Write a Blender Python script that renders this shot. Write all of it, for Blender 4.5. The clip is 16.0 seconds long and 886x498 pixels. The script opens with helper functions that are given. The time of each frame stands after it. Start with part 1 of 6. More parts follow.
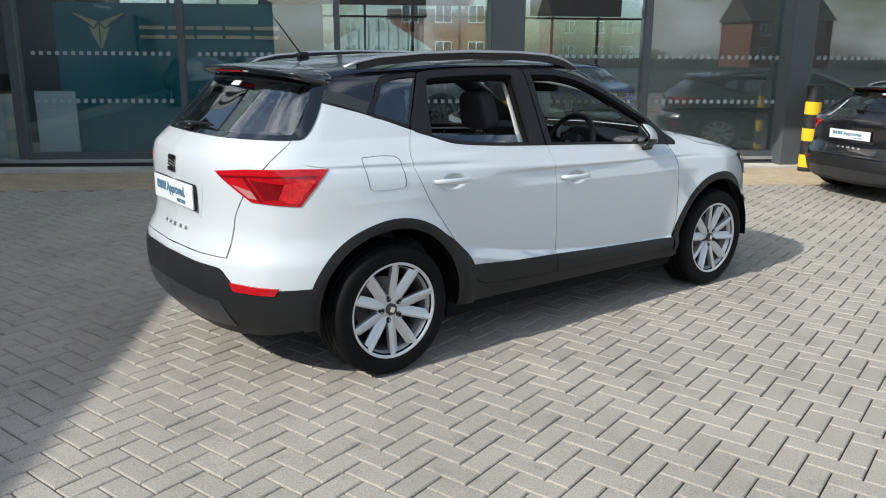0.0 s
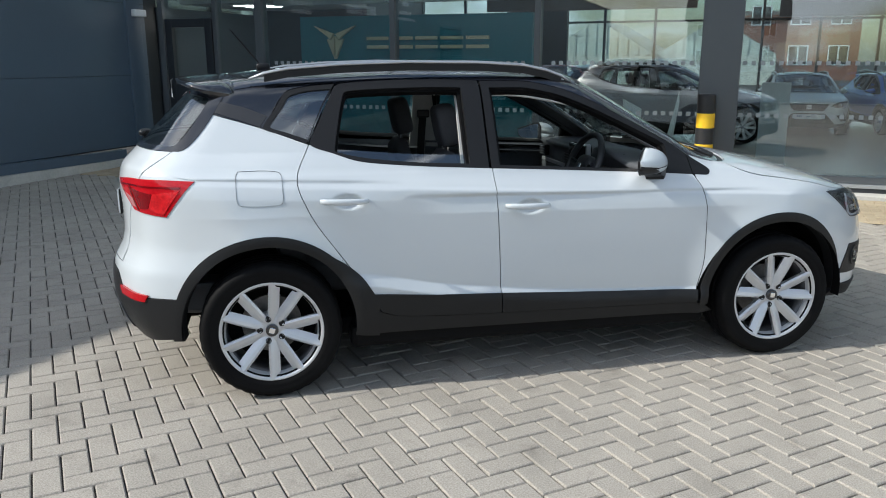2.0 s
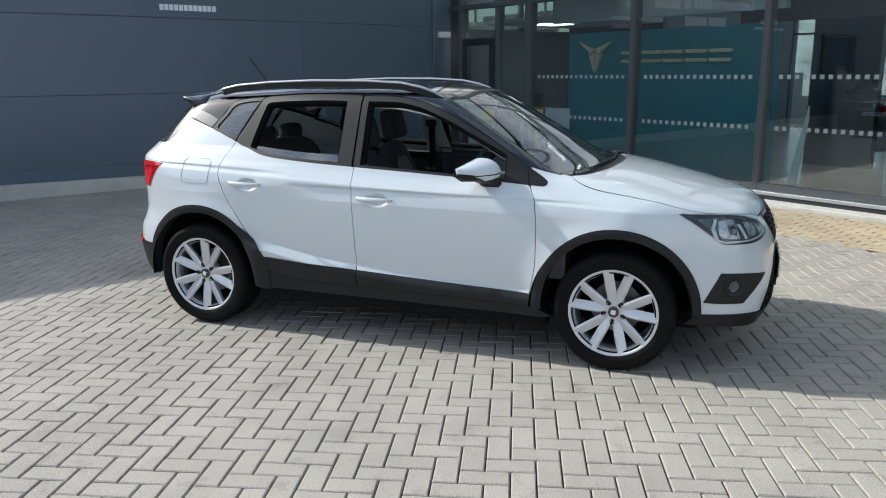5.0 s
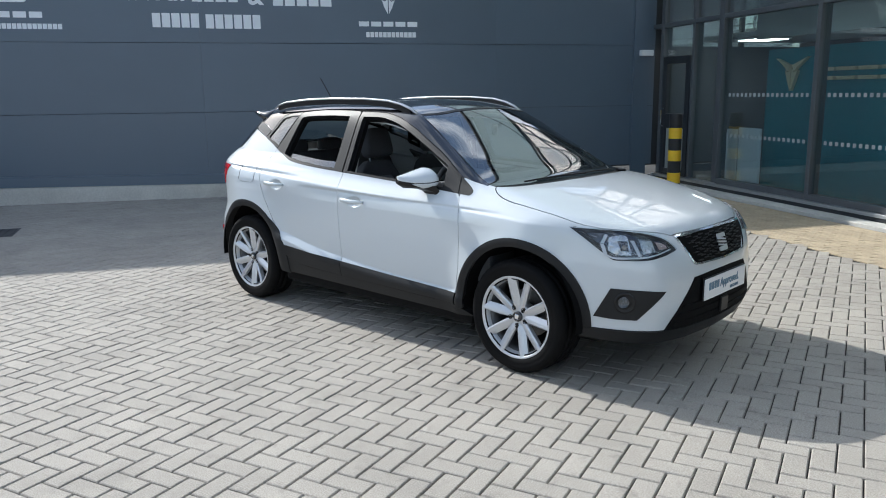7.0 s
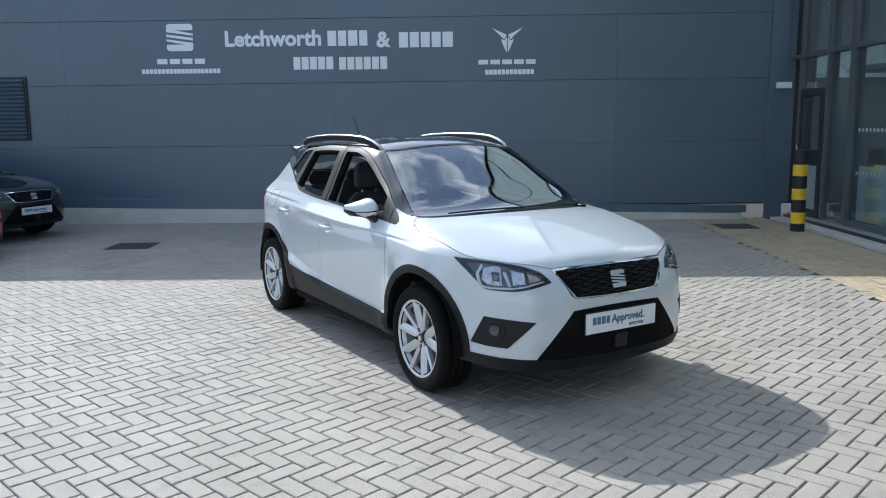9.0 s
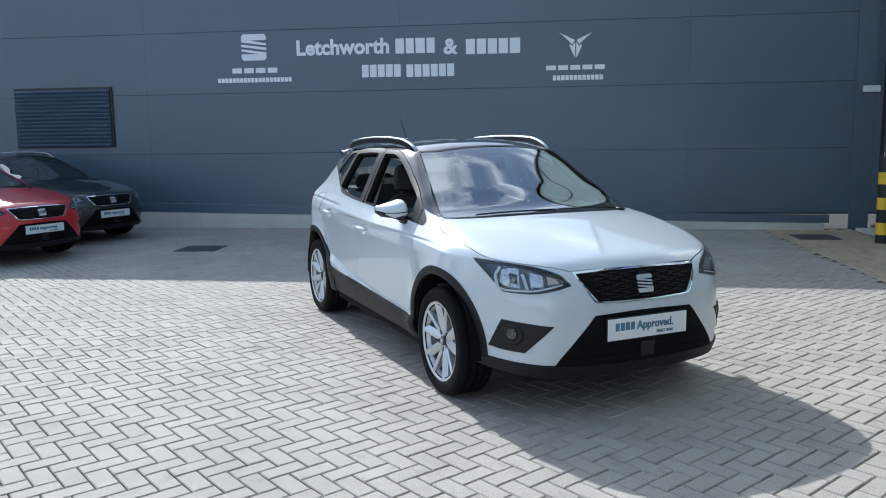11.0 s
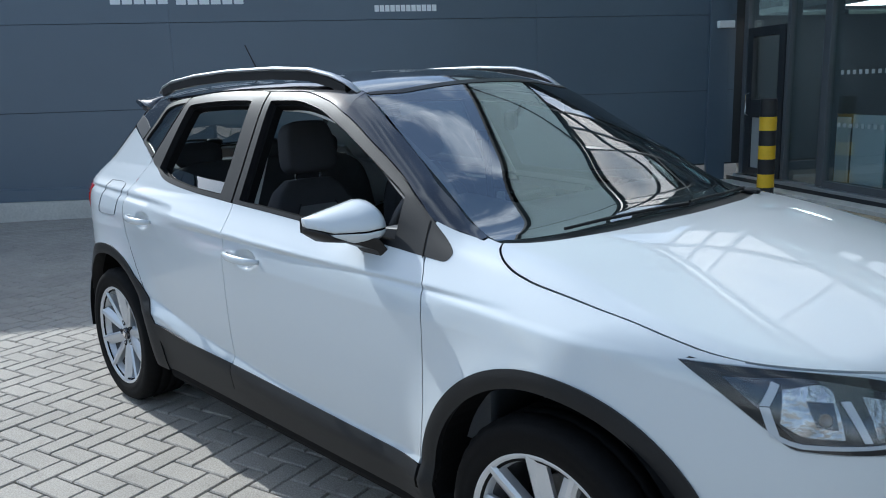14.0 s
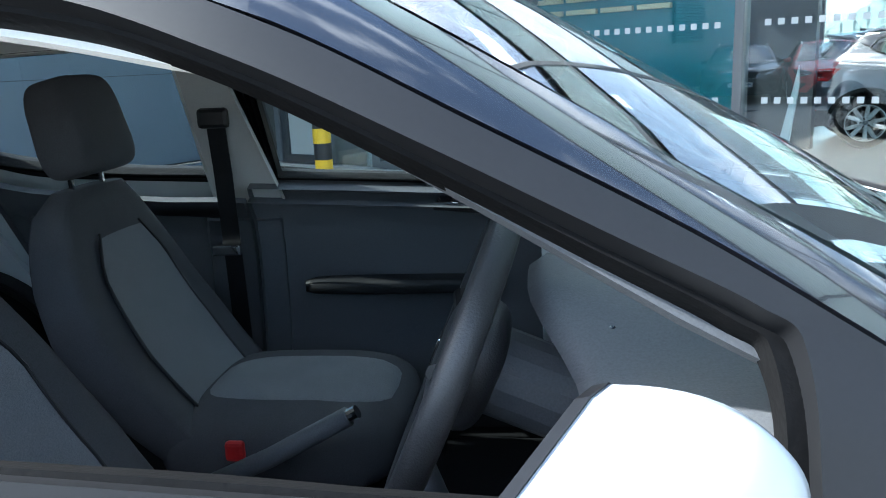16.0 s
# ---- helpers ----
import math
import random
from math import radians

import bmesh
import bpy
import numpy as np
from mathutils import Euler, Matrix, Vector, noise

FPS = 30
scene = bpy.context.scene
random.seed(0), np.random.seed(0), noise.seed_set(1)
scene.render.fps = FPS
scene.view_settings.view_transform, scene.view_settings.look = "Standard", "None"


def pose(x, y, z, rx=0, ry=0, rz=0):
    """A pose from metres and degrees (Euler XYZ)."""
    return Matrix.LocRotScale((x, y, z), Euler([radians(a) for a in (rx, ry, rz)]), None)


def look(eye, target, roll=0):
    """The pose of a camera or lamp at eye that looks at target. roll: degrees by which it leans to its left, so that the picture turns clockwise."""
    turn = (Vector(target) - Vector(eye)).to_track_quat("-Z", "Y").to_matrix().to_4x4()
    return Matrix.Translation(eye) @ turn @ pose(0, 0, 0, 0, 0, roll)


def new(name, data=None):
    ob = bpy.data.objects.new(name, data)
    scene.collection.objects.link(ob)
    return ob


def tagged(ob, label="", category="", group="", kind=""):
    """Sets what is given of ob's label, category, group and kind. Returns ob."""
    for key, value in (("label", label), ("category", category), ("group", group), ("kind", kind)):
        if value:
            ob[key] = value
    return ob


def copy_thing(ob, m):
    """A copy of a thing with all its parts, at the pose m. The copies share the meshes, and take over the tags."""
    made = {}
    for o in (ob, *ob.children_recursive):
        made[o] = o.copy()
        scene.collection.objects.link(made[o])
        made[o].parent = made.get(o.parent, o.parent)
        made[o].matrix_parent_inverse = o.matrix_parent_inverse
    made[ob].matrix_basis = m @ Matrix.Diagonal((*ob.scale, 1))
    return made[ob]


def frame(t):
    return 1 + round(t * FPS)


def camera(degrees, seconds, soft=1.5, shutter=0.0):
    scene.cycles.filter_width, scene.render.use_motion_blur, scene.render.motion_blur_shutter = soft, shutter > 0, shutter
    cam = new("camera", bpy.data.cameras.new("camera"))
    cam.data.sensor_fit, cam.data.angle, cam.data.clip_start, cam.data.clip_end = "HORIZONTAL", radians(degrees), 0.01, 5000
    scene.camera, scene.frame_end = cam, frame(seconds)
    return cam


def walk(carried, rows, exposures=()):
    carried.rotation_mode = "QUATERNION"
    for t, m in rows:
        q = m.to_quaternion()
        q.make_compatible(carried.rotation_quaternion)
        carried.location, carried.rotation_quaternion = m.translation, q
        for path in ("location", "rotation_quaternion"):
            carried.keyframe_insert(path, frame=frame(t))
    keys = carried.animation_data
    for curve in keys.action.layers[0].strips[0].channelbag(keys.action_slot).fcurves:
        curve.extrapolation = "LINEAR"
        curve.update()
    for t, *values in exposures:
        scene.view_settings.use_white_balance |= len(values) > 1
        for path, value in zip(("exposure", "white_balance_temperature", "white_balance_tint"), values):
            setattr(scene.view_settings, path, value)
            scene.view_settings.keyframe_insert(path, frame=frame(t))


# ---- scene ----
cam = camera(58.8, 16.0, soft=1.0)
PATH = [
    (0, (-0.718, -4.959, 1.509), (-0.54, -3.027, 1.024), 0.4),
    (0.5, (-0.255, -4.836, 1.535), (-0.251, -2.897, 1.044), 0.7),
    (1, (0.236, -4.666, 1.543), (0.02, -2.739, 1.055), 0.4),
    (1.5, (0.783, -4.516, 1.539), (0.321, -2.628, 1.064), 0.0),
    (2, (1.284, -4.322, 1.532), (0.61, -2.499, 1.06), -0.1),
    (2.5, (1.825, -4.242, 1.549), (0.978, -2.492, 1.083), -0.2),
    (3, (2.335, -4.096, 1.535), (1.341, -2.423, 1.074), -0.3),
    (3.5, (2.843, -3.948, 1.538), (1.708, -2.365, 1.082), -0.3),
    (4, (3.308, -3.73, 1.562), (2.026, -2.264, 1.109), -0.4),
    (6.5, (5.209, -1.913, 1.563), (3.367, -1.247, 1.157), -0.5),
    (7, (5.508, -1.475, 1.548), (3.61, -0.981, 1.158), -0.6),
    (7.5, (5.738, -1.029, 1.566), (3.802, -0.696, 1.193), -0.5),
    (8, (5.907, -0.566, 1.574), (3.947, -0.378, 1.221), -0.5),
    (8.5, (6.094, -0.105, 1.575), (4.122, -0.045, 1.248), -0.5),
    (10.8, (6.058, 0.668, 1.499), (4.096, 0.394, 1.222), -0.9),
    (11, (5.99, 0.61, 1.496), (4.028, 0.338, 1.219), -0.7),
    (11.5, (5.668, 0.503, 1.462), (3.705, 0.25, 1.173), -0.9),
    (12, (5.232, 0.405, 1.45), (3.266, 0.205, 1.143), -1.0),
    (12.5, (4.746, 0.177, 1.433), (2.777, 0.072, 1.099), -1.1),
    (13, (4.243, -0.076, 1.414), (2.276, -0.055, 1.053), -1.3),
    (13.5, (3.698, -0.333, 1.409), (1.743, -0.153, 1.027), -1.5),
    (14, (3.19, -0.573, 1.413), (1.265, -0.206, 1.017), -1.8),
    (14.5, (2.64, -0.709, 1.41), (0.776, -0.106, 1.005), -1.9),
    (15, (2.065, -0.819, 1.384), (0.322, 0.07, 0.969), -1.8),
    (15.5, (1.539, -0.816, 1.344), (0.007, 0.392, 0.906), -1.7),
    (16, (1.089, -0.788, 1.304), (-0.154, 0.707, 0.836), -2.7),
]
walk(cam, [(t, look(eye, target, roll)) for t, eye, target, roll in PATH],
     [(0, 0.48, 6280, 8), (4, 0.59, 6170, 7), (6.5, 0.64, 6050, 8), (8, 0.70, 5880, 8), (12, 0.72, 5640, 6), (14.5, 0.47, 5640, 5), (15.5, 0.78, 5640, 4), (16, 2.45, 5700, 5)])

# ---- world and sun ----
SUN_ELEVATION, SUN_HEADING, HEADING = 36.5, 34.4, 32.5
world = bpy.data.worlds.new("world")
scene.world = world
world.use_nodes = True
wn, wl = world.node_tree.nodes, world.node_tree.links
sky = wn.new("ShaderNodeTexSky")
sky.sky_type, sky.sun_disc = "NISHITA", False
sky.sun_elevation, sky.sun_rotation = radians(SUN_ELEVATION), radians(270 - SUN_HEADING)
sky.air_density, sky.dust_density = 1.2, 1.5
where = wn.new("ShaderNodeTexCoord")
puffs = wn.new("ShaderNodeTexNoise")
puffs.inputs["Scale"].default_value, puffs.inputs["Detail"].default_value, puffs.inputs["Roughness"].default_value = 3.2, 7.0, 0.60
squash = wn.new("ShaderNodeMapping")
squash.inputs["Scale"].default_value = (1.0, 1.0, 2.2)
cover = wn.new("ShaderNodeMapRange")
cover.inputs["From Min"].default_value, cover.inputs["From Max"].default_value = 0.49, 0.64
cloud = wn.new("ShaderNodeMix")
cloud.data_type = "RGBA"
cloud.inputs["B"].default_value = (9.0, 9.3, 9.8, 1)
wl.new(where.outputs["Generated"], squash.inputs["Vector"])
wl.new(squash.outputs["Vector"], puffs.inputs["Vector"])
wl.new(puffs.outputs["Fac"], cover.inputs["Value"])
wl.new(cover.outputs["Result"], cloud.inputs["Factor"])
wl.new(sky.outputs["Color"], cloud.inputs["A"])
wl.new(cloud.outputs["Result"], wn["Background"].inputs["Color"])
wn["Background"].inputs["Strength"].default_value = 0.110

sun_lamp = bpy.data.lights.new("sun", "SUN")
sun_lamp.energy, sun_lamp.angle, sun_lamp.color = 3.35, radians(0.6), (1.0, 0.95, 0.87)
sun = new("sun", sun_lamp)
ch, sh, ce, se = math.cos(radians(HEADING)), math.sin(radians(HEADING)), math.cos(radians(SUN_ELEVATION)), math.sin(radians(SUN_ELEVATION))
sun.matrix_world = look((-30 * math.cos(radians(SUN_HEADING)) * ce, -30 * math.sin(radians(SUN_HEADING)) * ce, 30 * se), (0, 0, 0))

# ---- materials ----
def material(name, color, rough=0.5, metal=0.0, coat=0.0, grain=0.0, grain_size=40.0, stain=0.0, stain_size=2.0, bump=0.0, spread=0.0, island=False, emit=0.0, spec=0.5, space="Object", dirt=None):
    """A surface with grain and stains of two sizes, fine relief, and a spread of tone between pieces."""
    mat = bpy.data.materials.new(name)
    mat.use_nodes = True
    n, l = mat.node_tree.nodes, mat.node_tree.links
    p = n["Principled BSDF"]
    p.inputs["Base Color"].default_value = (*color, 1)
    p.inputs["Roughness"].default_value, p.inputs["Metallic"].default_value = rough, metal
    p.inputs["Coat Weight"].default_value, p.inputs["Coat Roughness"].default_value = coat, 0.03
    p.inputs["Specular IOR Level"].default_value = spec
    if emit:
        p.inputs["Emission Color"].default_value = (*color, 1)
        p.inputs["Emission Strength"].default_value = emit
    tc = n.new("ShaderNodeTexCoord")
    tone = None

    def scaled(source, amount, so_far):
        """Multiply the tone by 1 +- amount along a 0..1 value."""
        r = n.new("ShaderNodeMapRange")
        r.inputs["From Min"].default_value, r.inputs["From Max"].default_value = 0.25, 0.75
        r.inputs["To Min"].default_value, r.inputs["To Max"].default_value = 1 - amount, 1 + amount
        l.new(source, r.inputs["Value"])
        if so_far is None:
            return r.outputs["Result"]
        m = n.new("ShaderNodeMath")
        m.operation = "MULTIPLY"
        l.new(so_far, m.inputs[0])
        l.new(r.outputs["Result"], m.inputs[1])
        return m.outputs[0]

    fine = None
    if grain or bump:
        fine = n.new("ShaderNodeTexNoise")
        fine.inputs["Scale"].default_value, fine.inputs["Detail"].default_value = grain_size, 4.0
        l.new(tc.outputs[space], fine.inputs["Vector"])
    if grain:
        tone = scaled(fine.outputs["Fac"], grain, tone)
    if stain:
        big = n.new("ShaderNodeTexNoise")
        big.inputs["Scale"].default_value, big.inputs["Detail"].default_value, big.inputs["Roughness"].default_value = stain_size, 5.0, 0.6
        if space == "Object" and spread:
            g = n.new("ShaderNodeNewGeometry")
            l.new(g.outputs["Position"], big.inputs["Vector"])
        else:
            l.new(tc.outputs[space], big.inputs["Vector"])
        tone = scaled(big.outputs["Fac"], stain, tone)
    if spread:
        if island:
            src = n.new("ShaderNodeNewGeometry").outputs["Random Per Island"]
        else:
            src = n.new("ShaderNodeObjectInfo").outputs["Random"]
        tone = scaled(src, spread, tone)
    if tone is not None:
        mix = n.new("ShaderNodeVectorMath")
        mix.operation = "SCALE"
        mix.inputs[0].default_value = color
        l.new(tone, mix.inputs["Scale"])
        l.new(mix.outputs["Vector"], p.inputs["Base Color"])
        if dirt:
            # patches of dark dirt with ragged edges, and fine specks
            place = n.new("ShaderNodeNewGeometry")
            for size, lo, hi, amount, tint in ((1.7, 0.55, 0.72, 0.30, dirt), (7.0, 0.57, 0.72, 0.46, dirt), (46.0, 0.62, 0.72, 0.45, dirt), (23.0, 0.66, 0.72, 0.6, [c * 2.1 + 0.25 for c in dirt]), (210.0, 0.67, 0.72, 0.6, [c * 1.9 + 0.25 for c in dirt])):
                spot, much, over = n.new("ShaderNodeTexNoise"), n.new("ShaderNodeMapRange"), n.new("ShaderNodeMix")
                spot.inputs["Scale"].default_value, spot.inputs["Detail"].default_value, spot.inputs["Roughness"].default_value = size, 6.0, 0.66
                much.inputs["From Min"].default_value, much.inputs["From Max"].default_value, much.inputs["To Max"].default_value = lo, hi, amount
                over.data_type = "RGBA"
                over.inputs["B"].default_value = (*tint, 1)
                l.new(place.outputs["Position"], spot.inputs["Vector"])
                l.new(spot.outputs["Fac"], much.inputs["Value"])
                l.new(much.outputs["Result"], over.inputs["Factor"])
                l.new(p.inputs["Base Color"].links[0].from_socket, over.inputs["A"])
                l.new(over.outputs["Result"], p.inputs["Base Color"])
    if bump:
        b = n.new("ShaderNodeBump")
        b.inputs["Strength"].default_value, b.inputs["Distance"].default_value = 1.0, bump
        l.new(fine.outputs["Fac"], b.inputs["Height"])
        l.new(b.outputs["Normal"], p.inputs["Normal"])
    return mat


def glass(name, tint, gloss_rough=0.0, mirror=0.06):
    """A thin pane: clear or tinted, mirroring more at a slant."""
    mat = bpy.data.materials.new(name)
    mat.use_nodes = True
    n, l = mat.node_tree.nodes, mat.node_tree.links
    n.remove(n["Principled BSDF"])
    clear, gloss, mix, slant = n.new("ShaderNodeBsdfTransparent"), n.new("ShaderNodeBsdfGlossy"), n.new("ShaderNodeMixShader"), n.new("ShaderNodeLayerWeight")
    clear.inputs["Color"].default_value = (*tint, 1)
    gloss.inputs["Roughness"].default_value = gloss_rough
    slant.inputs["Blend"].default_value = 0.5
    steep, amount = n.new("ShaderNodeMath"), n.new("ShaderNodeMapRange")
    steep.operation = "POWER"
    steep.inputs[1].default_value = 4.5
    amount.inputs["To Min"].default_value, amount.inputs["To Max"].default_value = mirror, 1.0
    l.new(slant.outputs["Facing"], steep.inputs[0])
    l.new(steep.outputs[0], amount.inputs["Value"])
    l.new(amount.outputs["Result"], mix.inputs["Fac"])
    l.new(clear.outputs["BSDF"], mix.inputs[1])
    l.new(gloss.outputs["BSDF"], mix.inputs[2])
    l.new(mix.outputs["Shader"], n["Material Output"].inputs["Surface"])
    return mat


WHITE = material("white_paint", (0.57, 0.61, 0.638), 0.3, coat=1.0, grain=0.01, grain_size=900)
BLACK = material("black_paint", (0.009, 0.010, 0.014), 0.14, coat=1.0, grain=0.05, grain_size=900)
CLAD = material("grey_plastic", (0.012, 0.0125, 0.0135), 0.5, spec=0.3, grain=0.12, grain_size=220, stain=0.1, stain_size=6, bump=0.0006)
TRIM = material("black_trim", (0.008, 0.008, 0.009), 0.4, spec=0.35, grain=0.1, grain_size=300)
PILLAR = material("satin_pillar_film", (0.010, 0.0105, 0.012), 0.5, coat=0.0, spec=0.28, grain=0.08, grain_size=200)
# near-black for hollows, gaps and undersides, their shade put into the colour
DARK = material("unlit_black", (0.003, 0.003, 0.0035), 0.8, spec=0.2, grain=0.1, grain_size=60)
RUBBER = material("tyre_rubber", (0.0048, 0.0048, 0.0052), 0.7, spec=0.13, grain=0.2, grain_size=120, stain=0.25, stain_size=9, bump=0.0008)
ALLOY = material("silver_alloy", (0.60, 0.61, 0.63), 0.34, metal=0.45, coat=0.4, grain=0.03, grain_size=300)
RAIL = material("rail_alloy", (0.50, 0.51, 0.53), 0.3, metal=0.8, grain=0.05, grain_size=300)
# darker copy of the alloy: the shade inside the rim is in this colour
SHADED_BARREL = material("shaded_rim_barrel", (0.11, 0.11, 0.115), 0.45, metal=0.5, grain=0.15, grain_size=80)
STEEL = material("brake_steel", (0.25, 0.24, 0.23), 0.45, metal=0.9, grain=0.2, grain_size=60)
LIGHT_GUIDE = material("light_guide", (0.52, 0.55, 0.59), 0.25, coat=0.6, grain=0.05, grain_size=60)
INDICATOR = material("indicator_reflector", (0.52, 0.40, 0.38), 0.2, metal=0.7, grain=0.25, grain_size=60, bump=0.004)
LAMP_BOWL = material("lamp_bowl", (0.085, 0.09, 0.10), 0.2, metal=0.75, grain=0.15, grain_size=40)
LAMP_CHROME = material("lamp_chrome", (0.54, 0.55, 0.57), 0.14, metal=1.0, grain=0.3, grain_size=38, bump=0.010)
CHROME = material("chrome", (0.85, 0.86, 0.88), 0.06, metal=1.0, grain=0.02, grain_size=50)
RED_LENS = material("red_lens", (0.42, 0.005, 0.010), 0.12, coat=0.35, spec=0.35, grain=0.15, grain_size=60)
DEEP_RED = material("deep_red_lens", (0.17, 0.002, 0.004), 0.15, coat=0.4, grain=0.15, grain_size=60)
PLATE = material("plate_white", (0.76, 0.78, 0.80), 0.3, coat=0.4, grain=0.02, grain_size=80)
INK = material("plate_ink", (0.075, 0.17, 0.26), 0.4, grain=0.05)
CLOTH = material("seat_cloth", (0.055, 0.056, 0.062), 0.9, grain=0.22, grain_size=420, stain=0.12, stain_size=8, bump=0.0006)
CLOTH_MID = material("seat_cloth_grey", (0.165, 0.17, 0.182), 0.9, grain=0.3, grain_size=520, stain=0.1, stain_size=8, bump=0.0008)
SOFT = material("dashboard_plastic", (0.092, 0.097, 0.106), 0.55, grain=0.15, grain_size=350, bump=0.0004)
LINING = material("headliner", (0.68, 0.68, 0.66), 0.9, grain=0.06, grain_size=300)
LIGHT_TRIM = material("pale_pillar_trim", (0.46, 0.46, 0.45), 0.7, grain=0.05, grain_size=300)
CAR_GLASS = glass("car_glass", (0.74, 0.81, 0.79), 0.0, 0.19)
SCREEN_GLASS = glass("screen_glass", (0.60, 0.67, 0.655), 0.0, 0.35)
REAR_GLASS = glass("rear_glass", (0.54, 0.61, 0.60), 0.0, 0.24)
LEATHER = material("black_leather", (0.030, 0.031, 0.034), 0.45, grain=0.15, grain_size=400, bump=0.0005)
SATIN = material("satin_grey_trim", (0.035, 0.036, 0.040), 0.35, metal=0.2, grain=0.08, grain_size=300)
SHOP_GLASS = glass("shop_glass", (0.84, 0.91, 0.915), 0.003, 0.15)
SOLAR_GLASS = glass("solar_glass", (0.55, 0.60, 0.60), 0.003, 0.50)
LAMP_GLASS = glass("lamp_glass", (0.90, 0.92, 0.94), 0.0, 0.05)
MIRROR = material("mirror", (0.9, 0.9, 0.9), 0.01, metal=1.0)

PAVER = material("grey_block_paver", (0.352, 0.322, 0.280), 0.82, grain=0.32, grain_size=150, stain=0.15, stain_size=1.3, bump=0.0028, spread=0.035, dirt=(0.13, 0.118, 0.10))
PAVERS = material("grey_block_pavers", (0.352, 0.322, 0.280), 0.82, grain=0.32, grain_size=150, stain=0.15, stain_size=1.3, bump=0.0028, spread=0.035, island=True, dirt=(0.13, 0.118, 0.10))
BUFF = material("buff_block_pavers", (0.42, 0.34, 0.23), 0.82, grain=0.2, grain_size=85, stain=0.14, stain_size=1.2, bump=0.002, spread=0.06, island=True, dirt=(0.16, 0.125, 0.085))
JOINT = material("jointing_sand", (0.032, 0.029, 0.025), 0.95, grain=0.3, grain_size=90, stain=0.3, stain_size=1.5, bump=0.003)
CLADDING = material("anthracite_cladding", (0.074, 0.111, 0.156), 0.38, spec=0.95, grain=0.03, grain_size=300, stain=0.10, stain_size=0.5, spread=0.03)
FRAME = material("grey_frame", (0.085, 0.095, 0.105), 0.38, grain=0.03, grain_size=200, stain=0.05)
MATT_FRAME = material("matt_dark_frame", (0.022, 0.026, 0.031), 0.75, spec=0.2, grain=0.06, grain_size=200)
FRAME_DARK = material("dark_frame", (0.022, 0.026, 0.031), 0.4, grain=0.04, grain_size=200)
CONCRETE = material("plinth_concrete", (0.54, 0.52, 0.475), 0.85, grain=0.10, grain_size=40, stain=0.16, stain_size=2.0, bump=0.002)
SILVER_TRIM = material("silver_sill", (0.42, 0.44, 0.46), 0.35, metal=0.6, grain=0.03)
VINYL = material("pale_lettering", (0.88, 0.90, 0.92), 0.5, grain=0.02)
FROST = material("frosted_film", (0.33, 0.37, 0.39), 0.6, grain=0.04)
RED_FACET = material("bright_red_facet", (0.55, 0.012, 0.016), 0.2, coat=0.5, grain=0.3, grain_size=45, bump=0.004)
PINK_LENS = material("clear_pink_lens", (0.46, 0.20, 0.20), 0.1, coat=1.0, grain=0.2, grain_size=60)
YELLOW = material("yellow_band", (0.83, 0.52, 0.02), 0.45, grain=0.04, stain=0.08, stain_size=8)
BOLLARD_BLACK = material("bollard_black", (0.020, 0.020, 0.022), 0.5, grain=0.1, stain=0.15, stain_size=8)
TEAL = material("teal_panel", (0.024, 0.200, 0.242), 0.45, grain=0.03, stain=0.05)
BRONZE = material("brushed_bronze", (0.80, 0.66, 0.43), 0.36, metal=0.2, grain=0.06, grain_size=150)
FLOOR_TILE = material("showroom_floor", (0.30, 0.30, 0.30), 0.22, grain=0.04, stain=0.06, stain_size=1.0)
MILKY = bpy.data.materials.new("milky_sheet")
MILKY.use_nodes = True
MILKY.node_tree.nodes.remove(MILKY.node_tree.nodes["Principled BSDF"])
sheet_through, sheet_face, sheet_both = (MILKY.node_tree.nodes.new(k) for k in ("ShaderNodeBsdfTranslucent", "ShaderNodeBsdfDiffuse", "ShaderNodeMixShader"))
sheet_through.inputs["Color"].default_value = sheet_face.inputs["Color"].default_value = (0.72, 0.80, 0.80, 1)
sheet_both.inputs["Fac"].default_value = 0.3
MILKY.node_tree.links.new(sheet_through.outputs["BSDF"], sheet_both.inputs[1])
MILKY.node_tree.links.new(sheet_face.outputs["BSDF"], sheet_both.inputs[2])
MILKY.node_tree.links.new(sheet_both.outputs["Shader"], MILKY.node_tree.nodes["Material Output"].inputs["Surface"])
CEILING = material("white_ceiling", (0.78, 0.78, 0.76), 0.8, grain=0.04, stain=0.05)
PLASTER = material("showroom_wall", (0.52, 0.53, 0.53), 0.8, grain=0.04, stain=0.05)
# glow of the office ceiling light and of the added showroom fill panels
LIGHT_PANEL = material("light_panel", (1.0, 0.97, 0.92), 0.5, emit=8.0)
IRON = material("drain_iron", (0.050, 0.050, 0.053), 0.7, grain=0.25, grain_size=80, bump=0.001)
BRICK_FAR = material("red_brick_far", (0.26, 0.10, 0.065), 0.85, grain=0.2, grain_size=6, stain=0.2, stain_size=0.6)
RENDERED = material("pale_render", (0.62, 0.60, 0.55), 0.8, grain=0.05, stain=0.08)
SLATE = material("roof_tiles", (0.10, 0.075, 0.065), 0.8, grain=0.25, grain_size=8, stain=0.2)
ASPHALT = material("asphalt", (0.055, 0.055, 0.056), 0.85, grain=0.2, grain_size=30, stain=0.15, stain_size=0.4)


# ---- mesh helpers ----
def part(name, bm, mat, parent=None, label="", smooth=False):
    """Link a bmesh as one mesh object, under a thing or a part when one is given."""
    me = bpy.data.meshes.new(name)
    bm.normal_update()
    bm.to_mesh(me)
    bm.free()
    me.materials.append(mat)
    if smooth:
        me.shade_smooth()
    ob = new(name, me)
    if parent is not None:
        ob.parent = parent
    if label:
        ob["label"] = label
    return ob


